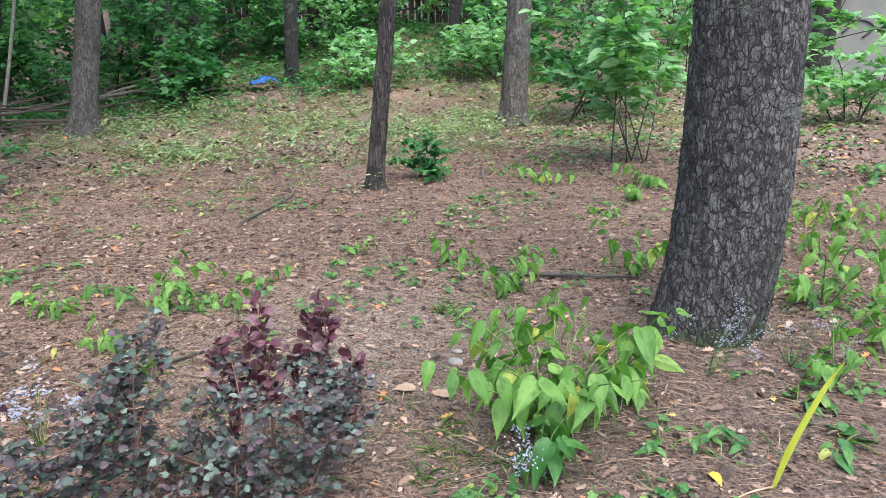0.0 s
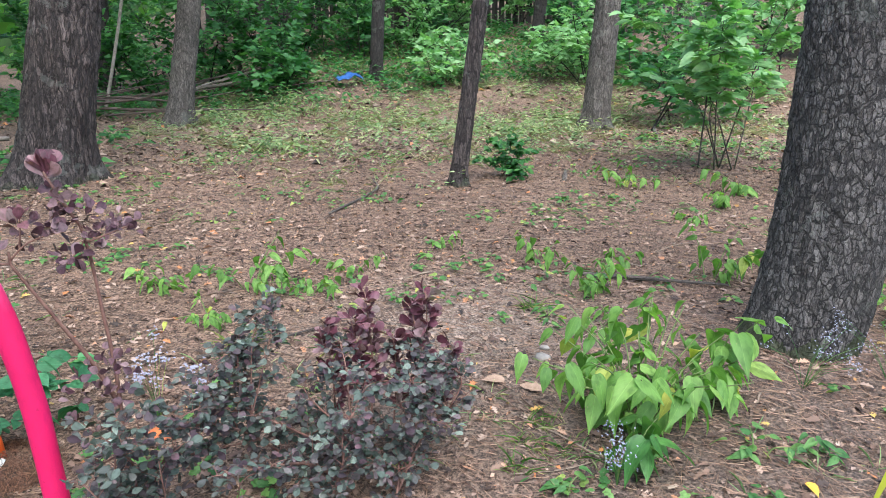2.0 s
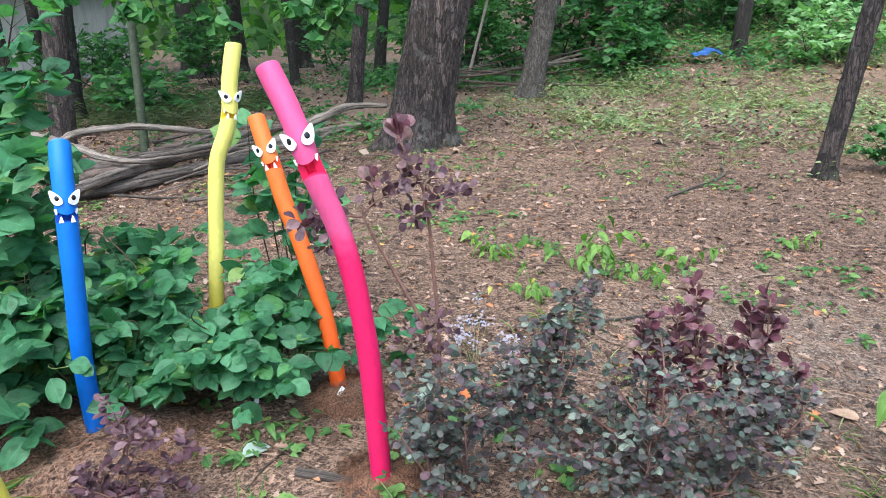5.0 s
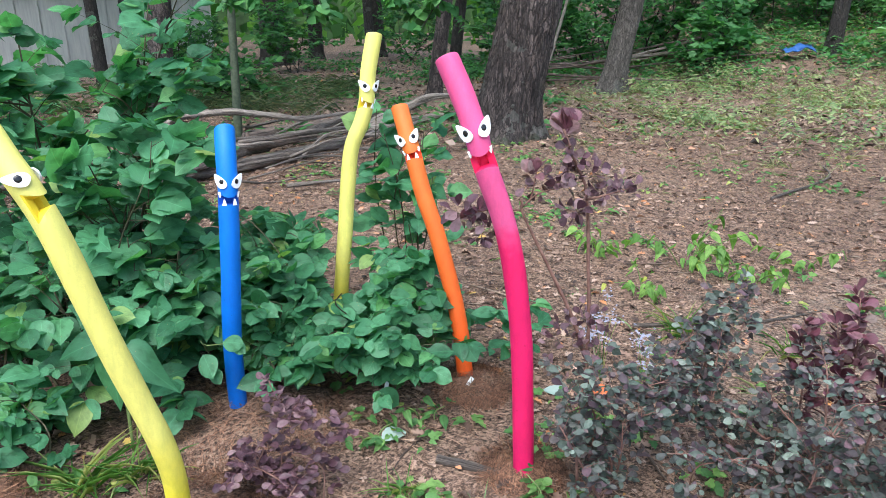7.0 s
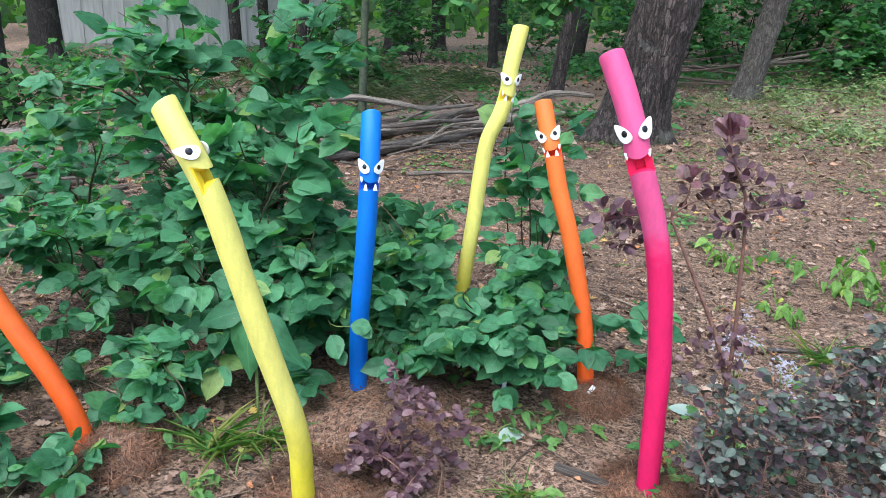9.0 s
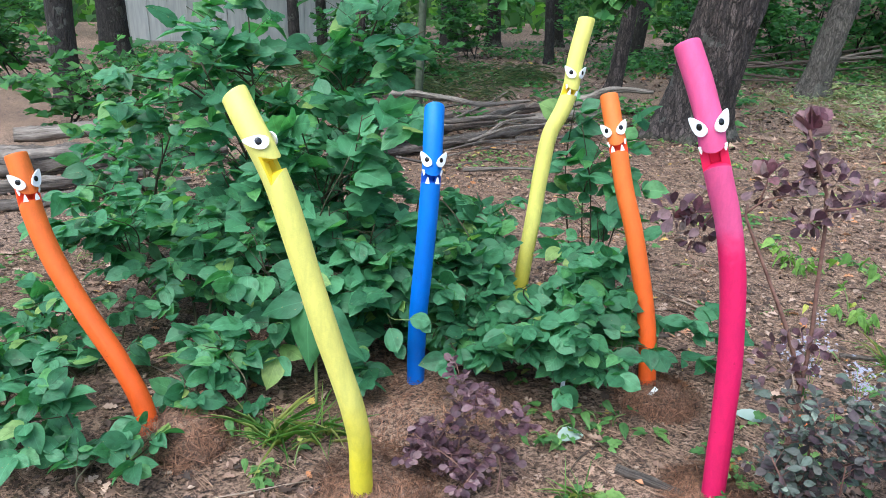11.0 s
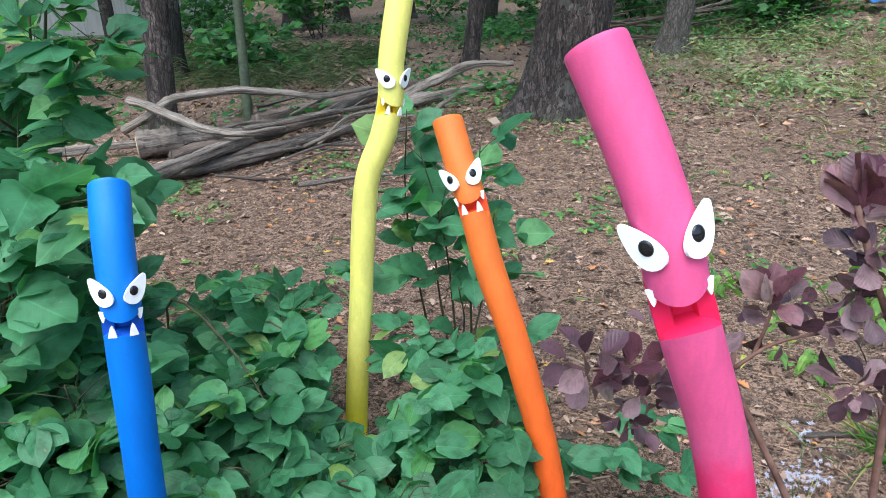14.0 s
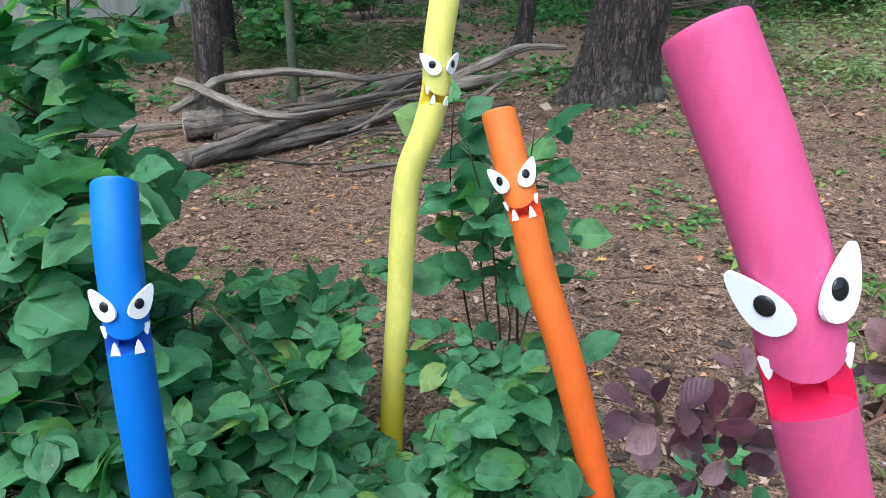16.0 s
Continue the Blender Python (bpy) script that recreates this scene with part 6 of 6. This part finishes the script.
# ---------------------------------------------------------------- foam pool noodles with cut-out faces
def noodle(colour, points, face, label, eye_s=0.225, mouth_s=0.30, r=0.0325, eye=1.0, gap=0.018, fangs=4, slant=0.22, tilt=40, spread=0.6, chin=0.016):
    """points: centre line from the top down. face: degrees the face is turned to its left. Eyes and mouth at distances below the top."""
    q, ln = spline(points, 240)
    o = np.array((points[-1][0], points[-1][1], gz(points[-1][0], points[-1][1])))
    t = thing("pool_noodle", tuple(o), label, "pool noodle", "pool noodle monsters")
    s = np.linspace(0, ln, 240)
    A = 60
    th = np.linspace(-np.pi, np.pi, A, endpoint=False)
    up_lip = mouth_s - 0.022 * (1 - np.cos(np.clip(th, -1.5, 1.5)))
    lo_lip = mouth_s + gap + chin * (1 - np.cos(np.clip(th, -1.5, 1.5)))
    k1 = np.concatenate((np.linspace(0, 0.05, 5, endpoint=False), np.linspace(0.05, 1, 32)))
    k2, k3 = np.linspace(0, 1, 9), np.linspace(0, 1, 72)
    U = np.vstack((k1[:, None] * up_lip, up_lip + k2[:, None] * (lo_lip - up_lip), lo_lip + k3[:, None] * (ln - lo_lip)))
    fine = U.mean(1)
    fine = np.maximum.accumulate(fine + np.arange(len(fine)) * 1e-7)
    gap_row = np.zeros(len(fine), bool)
    gap_row[len(k1):len(k1) + len(k2)] = True
    tq = unit(np.gradient(q, axis=0))
    f0 = np.array((math.sin(radians(face)), -math.cos(radians(face)), 0.0))
    fq = unit(f0 - (tq @ f0)[:, None] * tq)
    sq = np.cross(tq, fq)
    along = lambda arr, u: np.stack([np.interp(u, s, arr[:, k]) for k in range(3)], -1)
    c, tan_, fwd, side = along(q, fine), along(tq, fine), along(fq, fine), along(sq, fine)
    V = np.zeros((len(fine), A, 3))
    inner = np.zeros((len(fine), A), bool)
    for i in range(len(fine)):
        u = U[i]
        rr = r * (1 - 0.03 * np.clip(1 - u / 0.004, 0, 1) ** 2) * (1 + 0.012 * np.sin(u * 23))
        x, y = rr * np.sin(th), rr * np.cos(th)
        cut = gap_row[i] & (np.abs(th) < 1.5)
        depth = np.where(np.abs(x) < 0.36 * r, -0.25 * r, 0.16 * r)
        y = np.where(cut, np.minimum(y, depth), y)
        inner[i] = cut
        V[i] = along(q, u) + x[:, None] * along(sq, u) + y[:, None] * along(fq, u)
        V[i] -= along(tq, u) * (slant * r * np.cos(th) * np.clip(1 - u / 0.05, 0, 1))[:, None]
    n = len(fine)
    i, j = np.meshgrid(np.arange(n - 1), np.arange(A), indexing="ij")
    k = (j + 1) % A
    quads = np.stack((i * A + j, (i + 1) * A + j, (i + 1) * A + k, i * A + k), -1).reshape(-1, 4)
    deep = inner.ravel()[quads].sum(1) >= 2
    verts = V.reshape(-1, 3)
    hole = c[0] + 0.3 * (V[0] - c[0]) / 0.88
    well = hole + tan_[0] * 0.03
    verts = np.vstack((verts, hole, well, [c[0] + tan_[0] * 0.03], [c[-1]]))
    a = np.arange(A)
    b = (a + 1) % A
    top = np.vstack((np.stack((a, b, n * A + b, n * A + a), 1), np.stack((n * A + a, n * A + b, n * A + A + b, n * A + A + a), 1)))
    tri = np.vstack((np.stack((n * A + A + a, n * A + A + b, np.full(A, n * A + 2 * A)), 1), np.stack(((n - 1) * A + b, (n - 1) * A + a, np.full(A, n * A + 2 * A + 1)), 1)))
    me = mesh_of("body", verts - o, [quads, top, tri])
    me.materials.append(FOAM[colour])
    me.materials.append(FOAM_IN[colour])
    idx = np.zeros(len(quads) + len(top) + len(tri), np.int32)
    idx[:len(quads)][deep] = 1
    idx[len(quads) + A:len(quads) + 2 * A] = 1
    me.polygons.foreach_set("material_index", idx)
    me.set_sharp_from_angle(angle=radians(50))
    put("body", me, FOAM[colour], t)

    def at(u, ang, out=0.0):
        i = min(n - 2, int(np.searchsorted(fine, u)))
        d = math.sin(ang) * side[i] + math.cos(ang) * fwd[i]
        return Vector(c[i] + d * (r + out) - o), Vector(d), Vector(-tan_[i])

    def rim(u, ang, out=0.0):
        d = math.sin(ang) * along(sq, u) + math.cos(ang) * along(fq, u)
        return Vector(along(q, u) + d * (r + out) - o), Vector(d), Vector(-along(tq, u))

    for sg in (-1, 1):
        p, out, up = at(eye_s, sg * spread, 0.002)
        sx = up.cross(out).normalized()
        up = out.cross(sx)
        # teardrop plate, pointed upwards and outwards
        bm = bmesh.new()
        lean = -sg * radians(tilt)
        p = p - sx * sg * 0.0085
        ring = []
        for m in range(28):
            w = 2 * np.pi * m / 28
            yy = 0.03 * math.cos(w) * eye
            xx = 0.0155 * math.sin(w) * (1 - 0.45 * math.cos(w)) * eye
            xx *= 0.72 if xx * sg > 0 else 1.22
            ring.append(p + sx * (xx * math.cos(lean) + yy * math.sin(lean)) + up * (-xx * math.sin(lean) + yy * math.cos(lean)))
        front = [bm.verts.new(v + out * 0.0035) for v in ring]
        back = [bm.verts.new(v - out * 0.001) for v in ring]
        bm.faces.new(front), bm.faces.new(back[::-1])
        for m in range(28):
            bm.faces.new((front[m], back[m], back[(m + 1) % 28], front[(m + 1) % 28]))
        bmesh.ops.recalc_face_normals(bm, faces=bm.faces[:])
        e = part("eye", bm, M_WHITE, t, "white teardrop-shaped foam eye")
        bm = bmesh.new()
        bmesh.ops.create_uvsphere(bm, u_segments=18, v_segments=8, radius=1)
        pc = p + sx * (sg * 0.004) - up * 0.004 * eye + out * 0.0035
        for v in bm.verts:
            v.co = pc + sx * v.co.x * 0.0082 * eye + up * v.co.y * 0.0088 * eye + out * v.co.z * 0.0025
        for f in bm.faces:
            f.smooth = True
        part("pupil", bm, M_BLACK, e, "glossy black pupil")
    for ang, u, drop, size in ((-1.1, mouth_s - 0.016, 1, 1.0), (1.1, mouth_s - 0.016, 1, 1.0), (-0.55, mouth_s + gap + 0.003, -1, 1.15), (0.55, mouth_s + gap + 0.003, -1, 1.15))[:fangs]:
        p = rim(u, ang, -0.003)[0]
        out, up = rim(u, ang * 0.45)[1:]
        sx = up.cross(out).normalized()
        bm = bmesh.new()
        pts = []
        for m in range(7):
            w = m / 6
            x = (w - 0.5) * 0.0128 * size
            pts.append((x, (1 - (abs(w - 0.5) * 2) ** 1.6) * 0.019 * size))
        fr = [bm.verts.new(p + sx * x - up * drop * y + out * 0.0045) for x, y in pts]
        bk_ = [bm.verts.new(p + sx * x - up * drop * y + out * 0.001) for x, y in pts]
        bm.faces.new(fr), bm.faces.new(bk_[::-1])
        for m in range(7):
            bm.faces.new((fr[m], bk_[m], bk_[(m + 1) % 7], fr[(m + 1) % 7]))
        bmesh.ops.recalc_face_normals(bm, faces=bm.faces[:])
        part("tooth", bm, M_TOOTH, t, "small white foam fang")
    return t


noodle("pink", [(-0.006, 1.113, 1.289), (0.036, 1.1, 1.197), (0.07, 1.087, 1.11), (0.086, 1.085, 1.05), (0.113, 1.095, 0.968), (0.148, 1.109, 0.863), (0.177, 1.12, 0.737), (0.196, 1.128, 0.604), (0.21, 1.137, 0.465), (0.217, 1.144, 0.317), (0.223, 1.15, 0.163), (0.228, 1.152, -0.02)],
       2, "curved pink foam pool noodle with angry eyes and cut-out mouth", 0.188, 0.262, gap=0.032, fangs=2, chin=0.02)
noodle("yellow", [(-0.402, 2.165, 1.333), (-0.43, 2.145, 1.177), (-0.438, 2.14, 1.077), (-0.463, 2.135, 0.984), (-0.509, 2.13, 0.875), (-0.534, 2.13, 0.705), (-0.552, 2.13, 0.53), (-0.574, 2.13, 0.345), (-0.594, 2.13, 0.155), (-0.605, 2.13, -0.02)],
       38, "kinked yellow foam pool noodle with angry eyes behind a shrub", 0.2, 0.27, tilt=52)
noodle("orange", [(-0.258, 1.87, 1.077), (-0.227, 1.845, 0.975), (-0.204, 1.83, 0.905), (-0.167, 1.815, 0.764), (-0.118, 1.8, 0.62), (-0.078, 1.79, 0.474), (-0.04, 1.778, 0.323), (-0.014, 1.762, 0.168), (0.004, 1.75, -0.02)],
       2, "leaning orange foam pool noodle with angry white eyes and fangs", 0.115, 0.178)
noodle("blue", [(-0.756, 1.424, 1.055), (-0.748, 1.395, 0.977), (-0.743, 1.375, 0.889), (-0.745, 1.368, 0.813), (-0.754, 1.365, 0.658), (-0.77, 1.37, 0.49), (-0.788, 1.385, 0.335), (-0.802, 1.408, 0.187), (-0.812, 1.43, -0.02)],
       31, "straight blue foam pool noodle with angry white eyes and fangs", 0.164, 0.216, slant=0.33, eye=0.92, spread=0.54, gap=0.022, chin=0.01)
noodle("yellow", [(-0.964, 0.651, 1.16), (-0.927, 0.644, 1.099), (-0.895, 0.645, 1.042), (-0.867, 0.655, 0.968), (-0.842, 0.667, 0.872), (-0.818, 0.683, 0.755), (-0.789, 0.703, 0.615), (-0.762, 0.728, 0.48), (-0.734, 0.756, 0.336), (-0.727, 0.783, 0.215), (-0.736, 0.807, 0.084), (-0.742, 0.827, -0.02)],
       96, "bowed yellow foam pool noodle turned aside, mouth agape", 0.113, 0.17, gap=0.026, fangs=0, tilt=66, spread=0.95, chin=0.026)
noodle("orange", [(-1.867, 0.816, 0.911), (-1.847, 0.816, 0.825), (-1.832, 0.814, 0.729), (-1.786, 0.819, 0.585), (-1.706, 0.833, 0.419), (-1.622, 0.85, 0.266), (-1.567, 0.859, 0.147), (-1.54, 0.861, 0.056), (-1.53, 0.858, -0.02)],
       64, "bowed orange foam pool noodle with white eyes beside a mound", 0.072, 0.118)


# needle mounds at the feet
def mound(x, y, r, h):
    t = thing("needle_mound", (x, y, gz(x, y)), "small mound of rust-brown pine needles", "mound", "needle mounds")
    bm = bmesh.new()
    bmesh.ops.create_uvsphere(bm, u_segments=26, v_segments=12, radius=1)
    bmesh.ops.delete(bm, geom=[v for v in bm.verts if v.co.z < -0.15], context="VERTS")
    for v in bm.verts:
        k = 1 + 0.45 * noise.noise(Vector((v.co.x * 1.6 + x * 9, v.co.y * 1.6, v.co.z * 1.6))) + 0.15 * noise.noise(Vector((v.co.x * 6 + x * 9, v.co.y * 6, v.co.z * 6)))
        v.co = Vector((v.co.x * r * k, v.co.y * r * k, v.co.z * h * k))
    for f in bm.faces:
        f.smooth = True
    part("core", bm, M_GROUND, t)
    m = 3200
    d = rand_dirs(m, 0.5)
    d[:, 2] = np.abs(d[:, 2])
    p = d * np.array((r, r, h)) * rng.uniform(0.8, 1.4, m)[:, None]
    w = rand_dirs(m)
    w -= (w * d).sum(1)[:, None] * d * 0.8
    w = unit(w) * rng.uniform(0.04, 0.09, m)[:, None]
    s = unit(np.cross(w, d)) * 0.0011
    v = np.stack((p - w / 2 + s, p - w / 2 - s, p + w / 2), 1)
    v[:, :, 2] = np.maximum(v[:, :, 2], 0.003)
    put("needles", mesh_of("needles", v.reshape(-1, 3), [np.arange(m * 3).reshape(-1, 3)], smooth=False), M_MOUND, t)["kind"] = "stuff"


for x, y, r, h in ((-0.72, 1.4, 0.3, 0.07), (0.04, 1.7, 0.13, 0.05), (-1.4, 0.86, 0.13, 0.08), (-0.72, 0.88, 0.16, 0.03), (0.23, 1.18, 0.12, 0.02)):
    mound(x, y, r, h)


# ---------------------------------------------------------------- small plants
def aster(x, y, h, n, spread, label, petal=0.005):
    z = gz(x, y)
    t = thing("wild_aster", (x, y, z), label, "flower", "wild asters")
    for k in range(n):
        a, rr = rng.uniform(0, 2 * np.pi), spread * math.sqrt(rng.uniform(0.05, 1))
        tip = np.array((math.cos(a) * rr, math.sin(a) * rr, h * rng.uniform(0.5, 1)))
        g = Geo()
        g.tube(spline([(0, 0, -0.01), tip * (0.4, 0.4, 0.6), tip], 7)[0], [0.0014, 0.0007], 4)
        put("stalk", g.mesh("stalk"), M_SEED, t)
        m = 96
        c = tip + rng.normal(size=(12, 3)) * (0.018, 0.018, 0.012)
        pp = np.repeat(c, 8, axis=0)
        aa = np.tile(np.linspace(0, 2 * np.pi, 8, endpoint=False), 12)
        dd = np.stack((np.cos(aa), np.sin(aa) * 0.8, np.sin(aa) * 0.5 + 0.2), 1) + rng.normal(size=(m, 3)) * 0.2
        put("blossom", leaves_mesh("blossom", pp, dd, np.tile((0, -0.6, 0.9), (m, 1)), petal * rng.uniform(0.7, 1.3, m), 0.3, "plain"), M_PETAL, t, "small white petals")


aster(0.54, 1.8, 0.36, 10, 0.1, "small white-lilac aster flowers on thin stalks", 0.0062)
aster(0.67, 1.66, 0.3, 6, 0.05, "small white-lilac aster flowers on thin stalks", 0.0068)
aster(1.86, 0.7, 0.2, 14, 0.06, "white aster spray beside a broad-leaved plant", 0.004)
aster(2.98, 0.86, 0.26, 14, 0.22, "white aster sprays at the foot of the oak", 0.0045)
aster(3.35, 0.72, 0.26, 16, 0.26, "white aster sprays beside the oak", 0.0045)


def tuft(x, y, n, size, label, material=M_GRASS):
    z = gz(x, y)
    a = rng.uniform(0, 2 * np.pi, n)
    p = np.stack((x + rng.normal(size=n) * 0.03, y + rng.normal(size=n) * 0.03, np.full(n, z)), 1)
    d = np.stack((np.cos(a), np.sin(a), rng.uniform(0.5, 2.2, n)), 1)
    nn_ = np.stack((-np.cos(a), -np.sin(a), np.full(n, 0.8)), 1)
    ob = put("grass_tuft", leaves_mesh("grass_tuft", p - (x, y, z), d, nn_, size * rng.uniform(0.5, 1.2, n), 0.03, "blade", 0.1, 0.55), material)
    ob.location = (x, y, z)
    tagged(ob, label, "grass", "grass tufts", "stuff")


for x, y, n, s in ((1.73, 1.05, 26, 0.09), (1.62, 0.92, 22, 0.08), (1.85, 1.15, 24, 0.09), (1.82, 0.95, 22, 0.08), (2.53, 2.2, 40, 0.1), (-1.12, 0.98, 50, 0.2), (-1.0, 1.05, 40, 0.18), (-0.12, 1.0, 40, 0.12), (0.75, 0.75, 50, 0.18), (0.95, 2.3, 40, 0.16), (1.35, 2.1, 36, 0.14)):
    tuft(x, y, n, s, "tuft of thin green grass")

lily = thing("daylily_leaf", (2.5, 0.24, gz(2.5, 0.24)), "yellowing arched strap leaf rising from the soil", "plant")
q, _ = spline([(0, 0, 0.0), (0.05, -0.02, 0.16), (0.14, -0.05, 0.34), (0.2, -0.07, 0.42)], 14)
w = np.interp(np.linspace(0, 1, 14), [0, 0.3, 0.8, 1], [0.007, 0.013, 0.01, 0.001])
sv = unit(np.array((0.8, -0.6, 0.0)))
lv = np.vstack((q - sv * w[:, None], q + (0.004, 0.004, -0.006), q + sv * w[:, None]))
lq = np.vstack([np.stack((np.arange(13) + k * 14, np.arange(13) + (k + 1) * 14, np.arange(13) + 1 + (k + 1) * 14, np.arange(13) + 1 + k * 14), 1) for k in (0, 1)])
put("blade", mesh_of("blade", lv, [lq]), M_YBLADE, lily)
g = Geo()
g.tube(spline([(0, 0, 0.01), (-0.1, 0.02, 0.015), (-0.24, 0.03, 0.01)], 8)[0], [0.004, 0.002], 5)
put("fallen_stalk", g.mesh("fallen_stalk"), M_CUT, lily, "dry tan stalk")


def stone(x, y, r, label):
    bm = bmesh.new()
    bmesh.ops.create_icosphere(bm, subdivisions=2, radius=r)
    for v in bm.verts:
        v.co *= 1 + 0.3 * noise.noise(v.co * 30 + Vector((x, y, 0)) * 5)
        v.co.z *= 0.55
    for f in bm.faces:
        f.smooth = True
    ob = part("stone", bm, M_STONE)
    ob.location = (x, y, gz(x, y) + r * 0.25)
    tagged(ob, label, "stone", "loose stones")


for x, y, r in ((2.19, 1.62, 0.035), (2.27, 1.72, 0.025), (1.1, 2.55, 0.015)):
    stone(x, y, r, "small pale stone lying on the soil")

# single bright fallen leaves
def fallen(x, y, size, material, label):
    a = rng.uniform(0, 2 * np.pi)
    me = leaves_mesh("fallen_leaf", np.zeros((1, 3)), np.array([(math.cos(a), math.sin(a), 0.1)]), np.array([(0.1, -0.25, 1.0)]), np.array([size]), 0.62, "maple" if "oak" in label else "toothed", 0.18, 0.1)
    ob = put("fallen_leaf", me, material)
    ob.location = (x, y, gz(x, y) + 0.012)
    tagged(ob, label, "leaf", "fallen leaves")


M_ORLEAF = simple_mat("orange_dead_leaf", (0.4, 0.09, 0.03), (0.62, 0.18, 0.05), 50.0, 0.6)
M_YLEAF = simple_mat("yellow_dead_leaf", (0.6, 0.3, 0.03), (0.74, 0.45, 0.06), 50.0, 0.6)
M_TANLEAF = simple_mat("tan_dead_leaf", (0.2, 0.125, 0.08), (0.36, 0.25, 0.18), 60.0, 0.75)
M_WLEAF = plain_mat("pale_leaf_underside", (0.26, 0.34, 0.3), 0.6)
fallen(2.39, 0.4, 0.07, M_YLEAF, "orange-yellow fallen leaf on the soil")
fallen(0.49, 1.73, 0.1, M_ORLEAF, "orange-red fallen leaf under a barberry")
fallen(1.9, 1.49, 0.1, M_TANLEAF, "curled tan dead leaf")
fallen(-0.247, 1.29, 0.1, M_WLEAF, "pale green leaf lying underside up")
fallen(0.4, 1.68, 0.1, M_WLEAF, "pale green leaf lying underside up")
fallen(0.16, 2.38, 0.12, M_TANLEAF, "lobed tan oak leaf lying flat")
fallen(2.0, 1.35, 0.1, M_TANLEAF, "tan oak leaf on bare soil")


# white plant tags pushed into the soil
for x, y, turn in ((-0.3, 1.62, 20), (-0.02, 1.62, -35)):
    bm = box(-0.008, 0.008, -0.0008, 0.0008, -0.02, 0.1)
    ob = part("plant_tag", bm, M_TOOTH)
    ob.matrix_world = pose(x, y, gz(x, y), -38, 18, turn)
    tagged(ob, "thin white plastic plant tag stuck in the soil", "tag", "plant tags")

# lobed seedlings in front
for x, y, n, s in ((0.3, 0.98, 21, 0.06), (-0.05, 0.92, 14, 0.06), (0.15, 0.75, 21, 0.055), (-0.3, 1.3, 14, 0.06), (-0.12, 1.45, 21, 0.06), (-1.25, 1.0, 14, 0.06), (-1.0, 0.85, 14, 0.05), (2.9, 0.25, 21, 0.09), (3.05, 0.5, 14, 0.09), (2.4, 0.6, 14, 0.06), (2.6, 0.55, 14, 0.06), (1.65, 0.72, 14, 0.07), (0.55, 1.5, 14, 0.06), (2.5, 2.0, 14, 0.06)):
    broadleaf((x, y), 0.07, n, s, "low green seedling with small pointed leaves", 0.12, material=M_SEED, group="low seedlings", name="seedling", hang=0.15)
